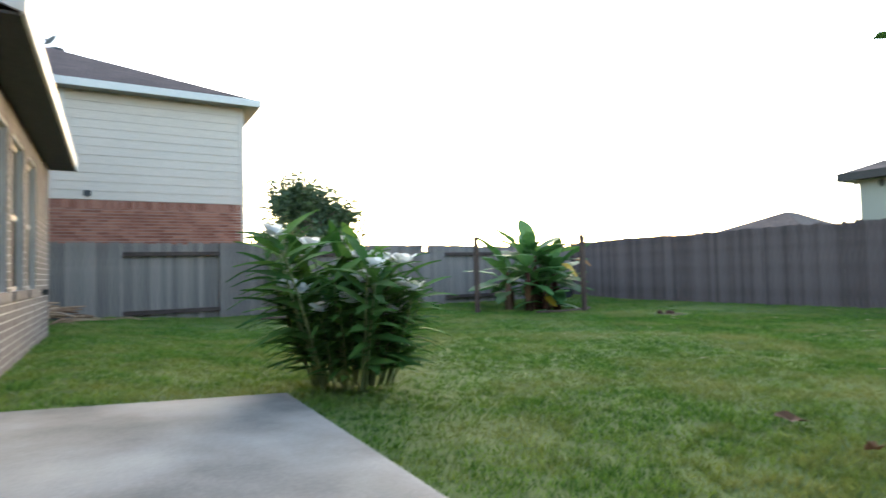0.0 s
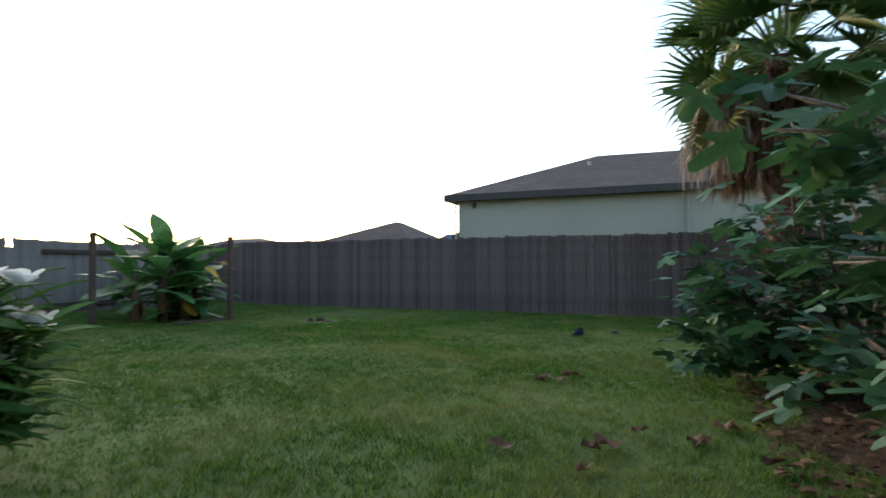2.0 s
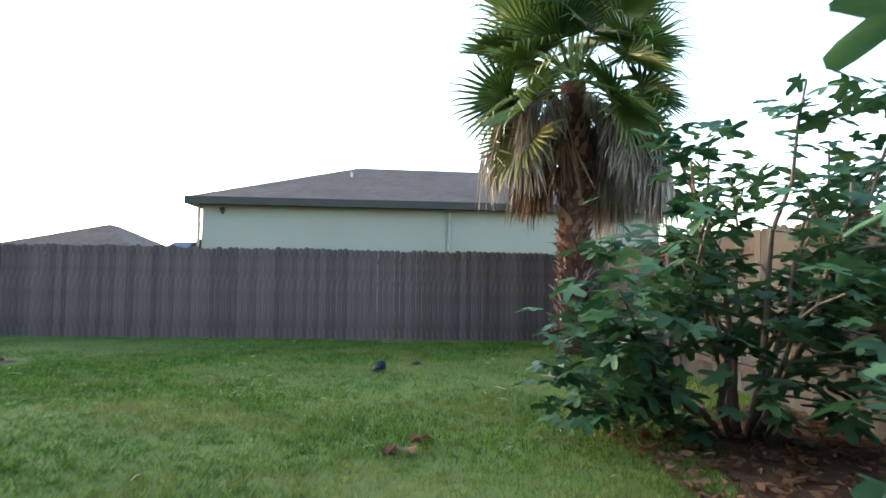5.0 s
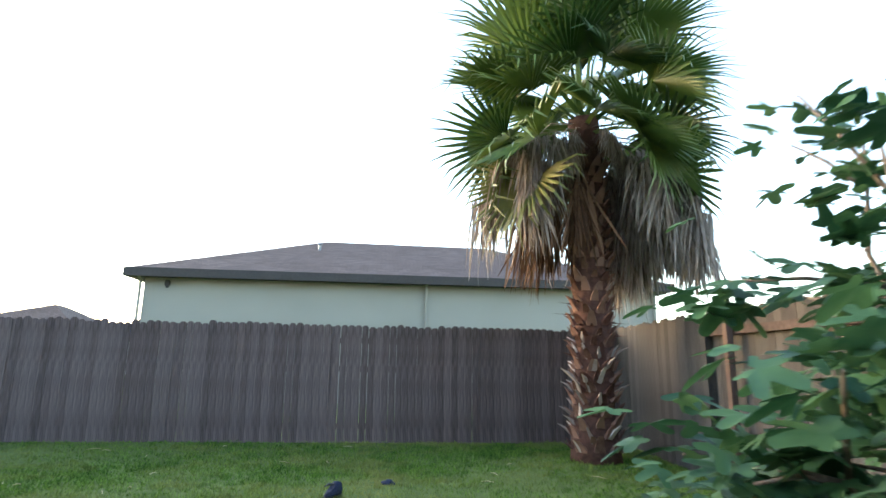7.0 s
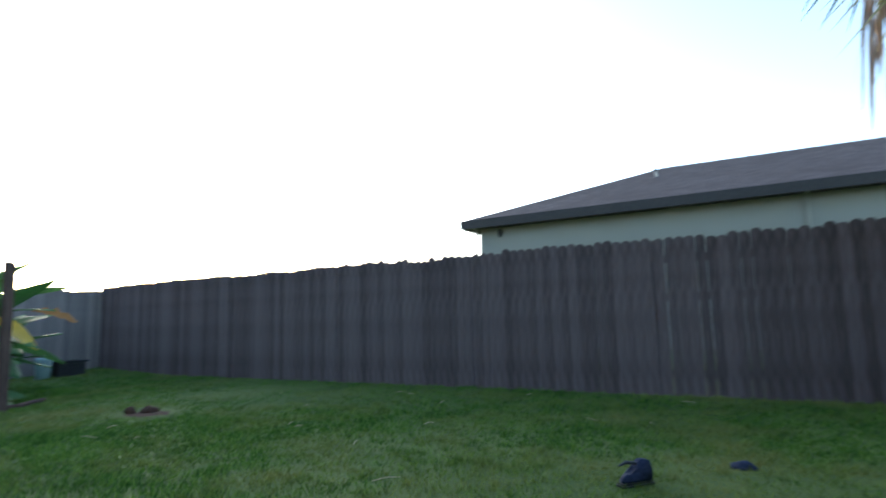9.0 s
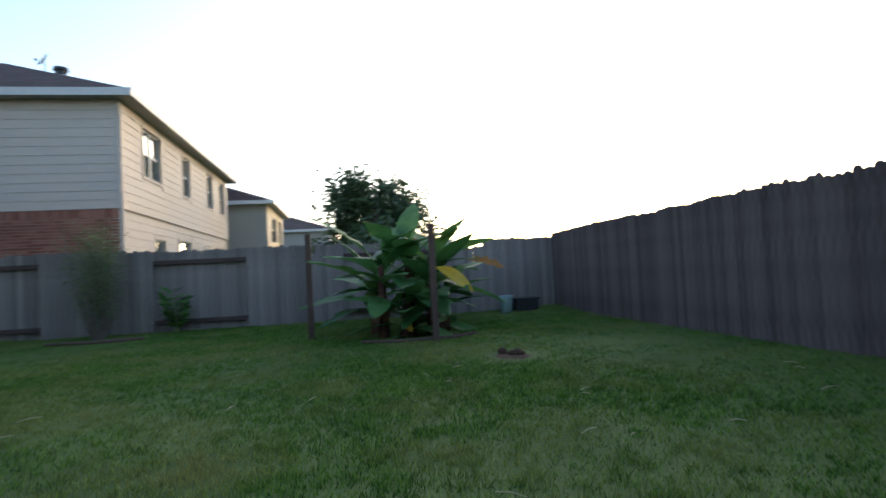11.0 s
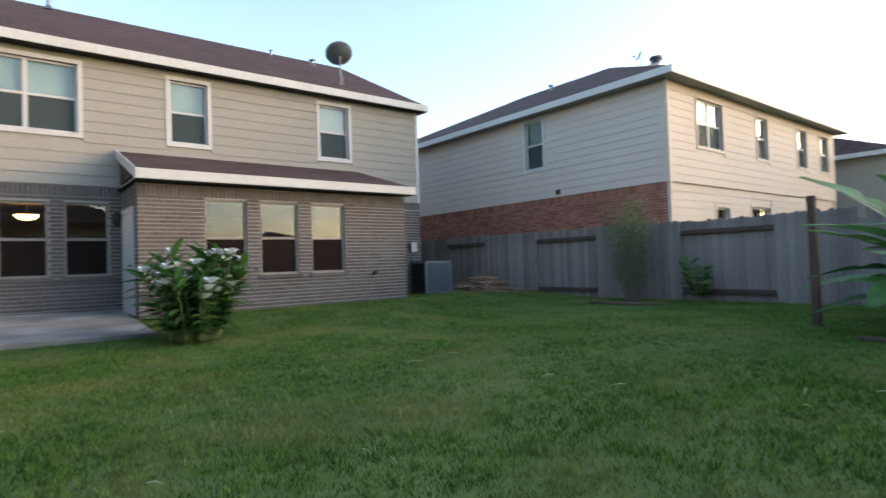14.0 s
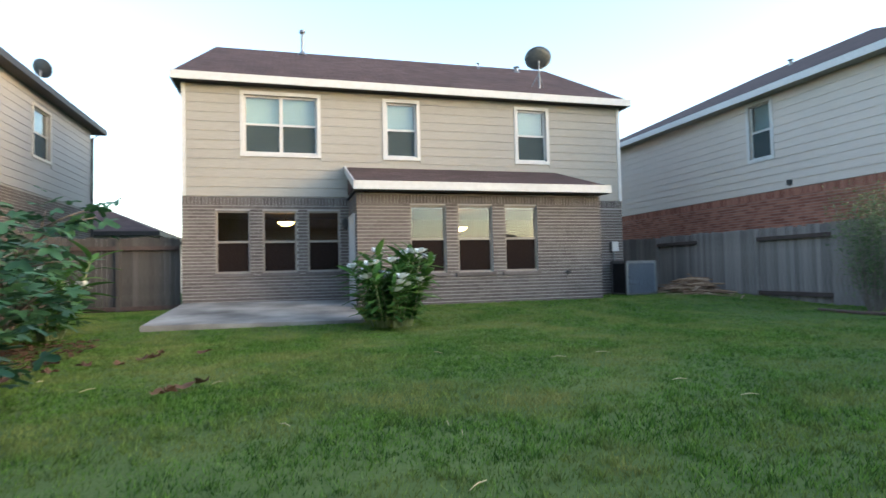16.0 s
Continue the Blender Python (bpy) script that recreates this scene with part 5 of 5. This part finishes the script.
def banana(cx, cy, z0):
    ob = thing("banana_plant", "clump of banana plants with broad arching leaves", "banana plant", (cx, cy, z0))
    rn = random.Random(8)
    def leaf(seed, mat, torn):
        r2 = random.Random(seed)
        vs, fs, n = [], [], 12
        for i in range(n + 1):
            u = i / n
            w = 0.0 if u < 0.12 else 0.165 * (math.sin(min(1, (u - 0.12) / 0.88 * 1.04) * math.pi) ** 0.55)
            if torn and 2 < i < n and r2.random() < 0.3:
                w *= 0.6
            x, z = u, -0.26 * u * u
            for q in (-1, -0.5, 0, 0.5, 1):
                vs.append((x + 0.03 * abs(q), q * max(w, 0.012), z + 0.07 * abs(q) * (1 - 0.9 * u) * 2 * max(w, 0.01) / 0.2 - 0.03 * (abs(q) == 1)))
        for i in range(n):
            for q in range(4):
                a = i * 5 + q
                fs.append((a, a + 1, a + 6, a + 5))
        return mesh_of("leaf", vs, fs, mat, True)
    kinds = [leaf(k, M_BANANA, k % 2) for k in range(4)]
    yellow, brown, orange = leaf(20, M_YELLOW, 0), leaf(21, M_BROWNLEAF, 1), leaf(22, M_ORANGELEAF, 1)
    for sx, sy, h, ln in ((0, 0, 1.4, 1.5), (0.35, -0.5, 1.4, 1.4), (-0.3, 0.5, 1.25, 1.45), (0.4, 0.6, 1.0, 1.4), (-0.35, -0.35, 1.05, 1.3), (0.15, -0.6, 0.75, 1.1), (-0.45, 0.1, 0.65, 1.15)):
        bx, by = cx + sx, cy + sy
        bm = bmesh.new()
        tube(bm, [(bx, by, z0 - 0.05), (bx + 0.03, by, z0 + h * 0.5), (bx + 0.05, by, z0 + h)], [0.11, 0.085, 0.05], 10)
        part("stalk", bm, M_BOOT, ob, "brown sheathed stalk", True)
        for k in range(13):
            az = k * 2.4 + rn.uniform(-0.3, 0.3) + sx * 3
            el = radians(56 - 4.9 * k + rn.uniform(-8, 8))
            m = Matrix.Translation((bx + 0.05, by, z0 + h - 0.05 * k)) @ Matrix.Rotation(az, 4, 'Z') @ Matrix.Rotation(-el, 4, 'Y') @ Matrix.Rotation(rn.uniform(-0.4, 0.4), 4, 'X') @ Matrix.Scale(ln * rn.uniform(0.7, 0.98), 4)
            placed("leaf", kinds[k % 4], ob, m)
        for k in range(3):
            az = rn.uniform(0, 6.28)
            m = Matrix.Translation((bx, by, z0 + h * 0.65)) @ Matrix.Rotation(az, 4, 'Z') @ Matrix.Rotation(radians(62), 4, 'Y') @ Matrix.Scale(0.55, 4)
            placed("leaf", brown, ob, m, "dry brown hanging leaf")
    for off, az, el, size, me, lab in (((-0.5, -0.35, 1.22), -97, 24, 0.85, yellow, "yellow wilting leaf"), ((-0.35, -1.0, 1.3), -91, 4, 0.72, orange, "dry orange-brown leaf"),
                                       ((-0.4, 0.1, 0.45), 170, 30, 0.5, yellow, "yellow wilting leaf")):
        placed("leaf", me, ob, Matrix.Translation((cx + off[0], cy + off[1], z0 + off[2])) @ Matrix.Rotation(radians(az), 4, 'Z') @ Matrix.Rotation(radians(el), 4, 'Y') @ Matrix.Rotation(radians(50), 4, 'X') @ Matrix.Scale(size, 4), lab)


banana(0.95, -10.4, -0.25)


def leafy_cloud(rn, n, centres, size, mat, name, parent, stretch=0.75):
    """Many small leaves round the given twig ends."""
    vs, fs = [], []
    for i in range(n):
        c, r = centres[i % len(centres)]
        d = Vector((rn.gauss(0, 1), rn.gauss(0, 1), rn.gauss(0, stretch))) * r * 0.5
        p = Vector(c) + d
        a = Vector((rn.gauss(0, 1), rn.gauss(0, 1), rn.gauss(0, 0.7))).normalized()
        b = a.cross(Vector((rn.gauss(0, 1), rn.gauss(0, 1), rn.gauss(0, 1)))).normalized()
        s = size * rn.uniform(0.6, 1.3)
        k = len(vs)
        vs += [p - a * s, p + b * s * 0.35, p + a * s, p - b * s * 0.35]
        fs.append((k, k + 1, k + 2, k + 3))
    return soup(name, vs, fs, mat, parent)


def far_tree(x, y, z0, h, w, seed, label):
    ob = thing("tree", label, "tree", (x, y, z0))
    rn = random.Random(seed)
    bm = bmesh.new()
    tube(bm, [(x, y, z0 - 0.2), (x + 0.1, y, z0 + h * 0.25), (x, y + 0.1, z0 + h * 0.5), (x, y, z0 + h * 0.85)], [0.28, 0.22, 0.15, 0.05], 9)
    part("trunk", bm, M_BARK, ob, "", True)
    ends = []
    for k in range(44):
        a, u = rn.uniform(0, 6.28), rn.uniform(0.22, 0.95)
        reach = w / 2 * (1.05 - 0.75 * max(0, u - 0.45)) * rn.uniform(0.55, 1.0)
        s = Vector((x, y, z0 + h * u * 0.7))
        e = Vector((x + reach * math.cos(a), y + reach * math.sin(a), z0 + h * u + rn.uniform(-0.2, 0.5)))
        bm = bmesh.new()
        tube(bm, [s, s.lerp(e, 0.5) + Vector((0, 0, 0.2)), e], [0.09, 0.06, 0.02], 5)
        part("limb", bm, M_BARK, ob)
        ends += [(e, 1.0), (s.lerp(e, 0.65), 0.9)]
    leafy_cloud(rn, 15000, ends, 0.2, M_TREE, "crown", ob)


far_tree(21.8, -10.9, -0.25, 6.3, 6.3, 4, "dark leafy tree beyond the fence")


def wispy_shrub(x, y, z0):
    ob = thing("shrub", "wispy pale green shrub with fine upright twigs by the fence", "shrub", (x, y, z0))
    rn = random.Random(6)
    ends = []
    bm = bmesh.new()
    for k in range(46):
        a, r = rn.uniform(0, 6.28), rn.uniform(0.1, 0.6)
        h = rn.uniform(1.3, 2.25)
        e = Vector((x + r * math.cos(a), y + r * math.sin(a), z0 + h))
        s = Vector((x + 0.1 * math.cos(a), y + 0.1 * math.sin(a), z0))
        tube(bm, [s, s.lerp(e, 0.5) + Vector((0.05 * math.cos(a), 0.05 * math.sin(a), 0)), e], [0.012, 0.008, 0.003], 4)
        ends += [(s.lerp(e, u), 0.2) for u in (0.35, 0.5, 0.65, 0.8, 0.9, 1.0)]
    tagged(part("twig", bm, M_BARK, ob), kind="stuff")
    leafy_cloud(rn, 6500, ends, 0.028, M_SHRUB, "foliage", ob, 1.4)


wispy_shrub(3.05, -4.4, -0.16)


def small_plant(x, y, z0):
    ob = thing("young_plant", "young broad-leaved plant beside the fence", "plant", (x, y, z0))
    rn = random.Random(14)
    me = cane_kind(91)
    for k in range(6):
        a = k * 1.05
        q = Vector((0.35 * math.cos(a), 0.35 * math.sin(a), 1)).to_track_quat('Z', 'Y').to_matrix().to_4x4()
        place_cane(me, ob, Matrix.Translation((x, y, z0)) @ q @ Matrix.Scale(rn.uniform(0.65, 0.9), 4))


small_plant(3.3, -5.8, -0.15)


# ---- loose things in the yard ----
def brush_pile():
    ob = thing("brush_pile", "heap of dry cut sticks and palm stems on the grass", "brush pile", (3.1, 0.5, -0.1))
    rn = random.Random(2)
    for k in range(120):
        x, y = 3.05 + rn.gauss(0, 0.24), 0.6 + rn.gauss(0, 0.6)
        a, l = rn.uniform(0, 3.14), rn.uniform(0.4, 1.0)
        z = -0.02 + 0.6 * max(0, 1 - math.hypot((x - 3.1) / 0.5, (y - 0.6) / 1.2)) * rn.random() ** 0.6
        d = Vector((math.cos(a), math.sin(a), rn.uniform(-0.1, 0.12))) * l / 2
        bm = bmesh.new()
        tube(bm, [Vector((x, y, z)) - d, Vector((x, y, z + 0.03)), Vector((x, y, z)) + d], [0.016, 0.024, 0.012], 5)
        part("stick", bm, M_STICK, ob)


brush_pile()


def bed_edging(pts, label):
    ob = thing("bed_edging", label, "edging", (*pts[0], -0.23))
    for p, q in zip(pts, pts[1:]):
        bm = bmesh.new()
        a, b = Vector((*p, ground_z(*p) + 0.03)), Vector((*q, ground_z(*q) + 0.03))
        tube(bm, [a, a.lerp(b, 0.5), b], [0.035, 0.04, 0.035], 7)
        part("log", bm, M_POST, ob)


bed_edging([(2.5, -3.7), (2.4, -4.6), (2.6, -5.4)], "dark log edging round the shrub bed")
bed_edging([(-0.1, -9.5), (-0.35, -10.2), (-0.3, -10.9), (0.1, -11.4)], "low edging strip round the banana bed")


def lump(name, label, cat, x, y, size, mat, seed, tall=0.6, extra=None):
    rn = random.Random(seed)
    ob = thing(name, label, cat, (x, y, ground_z(x, y)))
    bm = bmesh.new()
    bmesh.ops.create_icosphere(bm, subdivisions=3, radius=1)
    for v in bm.verts:
        n = 1 + 0.35 * noise.noise(v.co * 1.7 + Vector((seed, 0, 0)))
        v.co = Vector((x + v.co.x * size[0] * n, y + v.co.y * size[1] * n, ground_z(x, y) + max(-0.03, v.co.z * size[2] * n)))
    part("body", bm, mat, ob, "", True)
    return ob


def old_shoe(x, y):
    ob = thing("shoe", "dark worn ankle shoe lying upright in the grass", "shoe", (x, y, ground_z(x, y)))
    z = ground_z(x, y)
    bm = bmesh.new()
    prof = [(-0.11, 0.0, 0.05), (-0.12, 0.06, 0.05), (-0.10, 0.15, 0.045), (-0.01, 0.16, 0.04), (0.02, 0.09, 0.045), (0.10, 0.06, 0.045), (0.15, 0.025, 0.03), (0.15, 0.0, 0.03)]
    l = [bm.verts.new((x + a, y - w, z + 0.03 + h)) for a, h, w in prof]
    r = [bm.verts.new((x + a, y + w, z + 0.03 + h)) for a, h, w in prof]
    n = len(prof)
    bm.faces.new(l)
    bm.faces.new(r[::-1])
    for i in range(n):
        bm.faces.new((l[i], l[(i + 1) % n], r[(i + 1) % n], r[i]))
    bmesh.ops.bevel(bm, geom=bm.edges[:], offset=0.012, segments=2, affect='EDGES')
    part("upper", bm, M_NAVY, ob, "", True)
    bm = bmesh.new()
    add_box(bm, x - 0.13, x + 0.165, y - 0.052, y + 0.052, z - 0.005, z + 0.032)
    bmesh.ops.bevel(bm, geom=bm.edges[:], offset=0.012, segments=2, affect='EDGES')
    part("sole", bm, M_BLACK, ob, "black rubber sole")
    bm = bmesh.new()
    tube(bm, [(x + 0.0, y, z + 0.16), (x + 0.08, y - 0.02, z + 0.17), (x + 0.15, y - 0.02, z + 0.15)], [0.012, 0.014, 0.006], 6)
    part("strap", bm, M_BLACK, ob)
    ob.scale = (0.78, 0.78, 0.78)
    ob.rotation_euler = (0, 0, 0.9)


old_shoe(-8.0, -10.68)
lump("stone", "small dark rounded stone in the grass", "stone", -8.53, -11.33, (0.075, 0.055, 0.05), M_NAVY, 4)


def hollow(x, y):
    ob = thing("dug_hole", "shallow dug patch with a clod of bare dirt in the lawn", "hole", (x, y, ground_z(x, y)), kind="structure")
    bm = bmesh.new()
    rn = random.Random(12)
    ring = [bm.verts.new((x + (0.24 + 0.12 * rn.random()) * math.cos(k * math.pi / 10), y + (0.16 + 0.08 * rn.random()) * math.sin(k * math.pi / 10), ground_z(x, y) + 0.002)) for k in range(20)]
    c = bm.verts.new((x, y, ground_z(x, y) + 0.008))
    for k in range(20):
        bm.faces.new((c, ring[k], ring[(k + 1) % 20]))
    bmesh.ops.subdivide_edges(bm, edges=bm.edges[:], cuts=3)
    for v in bm.verts:
        v.co.z += 0.004 * noise.noise(v.co * 9)
    part("dirt", bm, M_DIRT, ob, "", True)
    for k in range(5):
        bm = bmesh.new()
        bmesh.ops.create_icosphere(bm, subdivisions=2, radius=0.065 * rn.uniform(0.5, 1.2))
        ox, oy = x + rn.uniform(-0.05, 0.22), y + rn.uniform(-0.14, 0.06)
        for v in bm.verts:
            v.co = v.co * (1 + 0.4 * noise.noise(v.co * 14 + Vector((k, 0, 0)))) + Vector((ox, oy, ground_z(x, y) + 0.015))
        part("clod", bm, M_DIRT, ob, "", True)


hollow(-2.42, -11.28)


def corner_bin():
    ob = thing("storage_box", "low dark storage box standing in the fence corner", "box", (3.0, -13.3, -0.24))
    bm = bmesh.new()
    add_box(bm, 2.95, 3.4, -13.5, -13.0, -0.26, 0.12)
    bmesh.ops.bevel(bm, geom=bm.edges[:], offset=0.02, segments=2, affect='EDGES')
    part("body", bm, M_BLACK, ob)
    bm = bmesh.new()
    add_box(bm, 2.92, 3.43, -13.53, -12.97, 0.12, 0.16)
    part("lid", bm, M_BLACK, ob)
    p = thing("pail", "pale blue plastic pail in the fence corner", "bucket", (3.05, -12.78, -0.24))
    bm = bmesh.new()
    tube(bm, [(3.05, -12.78, -0.25), (3.05, -12.78, 0.2), (3.05, -12.78, 0.24)], [0.11, 0.14, 0.155], 16)
    part("body", bm, M_BLIND, p, "", True)


corner_bin()


def planting_bed():
    """Bare reddish soil along the side fence, under the fig bushes."""
    ob = thing("planting_bed", "bare reddish brown soil bed under the fig bushes", "soil", (-11.3, -6.3, -0.22), kind="structure")
    nx, ny, vs, fs = 9, 26, [], []
    for j in range(ny + 1):
        y = -8.5 + 5.9 * j / ny
        wide = (1.75 + 0.28 * math.sin(y * 1.9) + 0.14 * math.sin(y * 5.3)) * min(1, 0.35 + 0.9 * math.sin(math.pi * j / ny))
        for i in range(nx + 1):
            x = -12.36 + wide * i / nx
            vs.append((x, y, ground_z(x, y) + 0.006 + 0.02 * math.sin(math.pi * i / nx) + 0.012 * noise.noise((x * 5, y * 5, 0))))
    for j in range(ny):
        for i in range(nx):
            k = j * (nx + 1) + i
            fs.append((k, k + 1, k + nx + 2, k + nx + 1))
    soup("soil", vs, fs, M_DIRT, ob, "", True)


planting_bed()


def litter():
    """Fallen leaves under the fig and a few cut stems on the lawn."""
    rn = random.Random(31)
    vs, fs = [], []
    for i in range(1500):
        x, y = -12.3 + 2.2 * rn.random() ** 1.2, -8.4 + 5.7 * rn.random() ** 1.1
        z = ground_z(x, y) + rn.uniform(0.025, 0.06)
        s, t = rn.uniform(0.02, 0.06), rn.uniform(0, 6.28)
        k = len(vs)
        for q in range(5):
            rr = s * (0.6 + 0.5 * rn.random())
            vs.append((x + rr * math.cos(t + q * 1.2566), y + rr * math.sin(t + q * 1.2566), z + rn.uniform(-0.01, 0.03)))
        fs.append(tuple(range(k, k + 5)))
    ob = thing("leaf_litter", "brown fallen leaves scattered under the fig bush", "fallen leaves", (-11, -6.7, -0.22), kind="stuff")
    tagged(soup("leaves", vs, fs, M_BROWNLEAF, ob), kind="stuff")
    spots = [(-8.25, -6.8), (-8.4, -6.92), (-8.52, -4.61), (-9.05, -4.8), (-9.15, -4.92), (-9.32, -5.29), (-8.47, -7.11), (-8.55, -7.2), (-9.07, -4.38), (-9.9, -5.6), (-10.1, -4.9), (-10.2, -5.9), (-9.7, -5.2)]
    for x, y in spots:
        lf = thing("fallen_leaf", "curled brown fallen leaf on the grass", "fallen leaf", (x, y, ground_z(x, y)), "fallen leaves")
        bm = bmesh.new()
        n = 9
        s = rn.uniform(0.05, 0.1)
        ring = [bm.verts.new((x + s * (0.7 + 0.5 * rn.random()) * math.cos(k * 6.283 / n), y + s * (0.7 + 0.4 * rn.random()) * math.sin(k * 6.283 / n), ground_z(x, y) + rn.uniform(0.03, 0.1))) for k in range(n)]
        c = bm.verts.new((x, y, ground_z(x, y) + 0.045))
        for k in range(n):
            bm.faces.new((c, ring[k], ring[(k + 1) % n]))
        part("blade", bm, M_BROWNLEAF, lf)
    for k in range(40):
        x, y = rn.uniform(-11, -3), rn.uniform(-13.6, -6)
        a, l = rn.uniform(0, 6.28), rn.uniform(0.05, 0.17)
        st = thing("straw_stem", "dry pale grass stem lying on the lawn", "stem", (x, y, ground_z(x, y)), "dry stems on the lawn")
        z = ground_z(x, y) + 0.055
        bm = bmesh.new()
        d = Vector((math.cos(a), math.sin(a), 0.05)) * l
        tube(bm, [(x, y, z), Vector((x, y, z + 0.01)) + d * 0.5, Vector((x, y, z)) + d], [0.003, 0.004, 0.002], 4)
        part("stem", bm, M_STRAW, st)


litter()


# ---- grass ----
def grass():
    """Mown blades over the whole yard, thicker where the walk passes near."""
    rs = np.random.RandomState(7)
    n = 900000
    x = rs.uniform(-12.4, 3.7, n)
    y = rs.uniform(-14.2, 1.6, n)
    # part of the blades stand in tufts
    tuft = rs.uniform(0, 1, n) < 0.4
    which = rs.randint(0, 26000, n)
    tx, ty = rs.uniform(-12.4, 3.7, 26000), rs.uniform(-14.2, 1.6, 26000)
    x = np.where(tuft, tx[which] + rs.normal(0, 0.028, n), x)
    y = np.where(tuft, ty[which] + rs.normal(0, 0.028, n), y)
    grow = np.where(tuft, 1.3, 0.85)
    near = rs.uniform(0, 1, n) < np.clip(1.15 - 0.05 * np.hypot(x + 7.5, (y + 7.5) * 0.9), 0.55, 1)
    out = ~((x > -9.86) & (x < -6.1) & (y > -2.03)) & ~((x > -6.0) & (x < 0.0) & (y > -0.02)) & ~((x < -9.7) & (y > 1.5) & (x > -9.9))
    out &= ~((np.hypot((x + 2.42) / 0.58, (y + 11.28) / 0.42) + 0.5 * (rs.uniform(0, 1, n) - 0.5) < 0.8))
    out &= ~((x < -10.65 + 0.25 * np.sin(y * 1.9) + 0.2 * (rs.uniform(0, 1, n) - 0.5)) & (y > -8.3) & (y < -2.8) & (rs.uniform(0, 1, n) < 0.93))
    out &= ~((np.hypot((x - 0.75) / 0.8, (y + 10.45) / 0.8) < 1) & (rs.uniform(0, 1, n) < 0.8))
    k = near & out
    x, y, grow = x[k], y[k], grow[k]
    n = len(x)
    z = lawn_level(x, y) - 0.015
    patch = 0.5 + 0.5 * np.sin(x * 2.1 + 1.3 * np.sin(y * 1.7)) * np.cos(y * 2.6 + np.sin(x * 1.3))
    h = (0.016 + 0.034 * rs.uniform(0, 1, n) ** 1.4) * (0.75 + 0.4 * patch) * grow
    a = rs.uniform(0, 2 * np.pi, n)
    lean = rs.uniform(0.2, 1.3, n) * h
    w = rs.uniform(0.0035, 0.0075, n)
    ca, sa = np.cos(a), np.sin(a)
    b = rs.uniform(0, 2 * np.pi, n)
    v = np.empty((n, 3, 3), dtype=np.float32)
    v[:, 0] = np.stack((x - ca * w, y - sa * w, z), 1)
    v[:, 1] = np.stack((x + ca * w, y + sa * w, z), 1)
    v[:, 2] = np.stack((x + np.cos(b) * lean, y + np.sin(b) * lean, z + h + 0.015), 1)
    me = bpy.data.meshes.new("grass")
    me.vertices.add(3 * n)
    me.vertices.foreach_set("co", v.reshape(-1))
    me.loops.add(3 * n)
    me.loops.foreach_set("vertex_index", np.arange(3 * n, dtype=np.int32))
    me.polygons.add(n)
    me.polygons.foreach_set("loop_start", np.arange(0, 3 * n, 3, dtype=np.int32))
    me.update(calc_edges=True)
    me.materials.append(M_GRASS)
    tagged(new("grass", me), "short mown lawn with dry yellowish patches", "grass", kind="stuff")


grass()
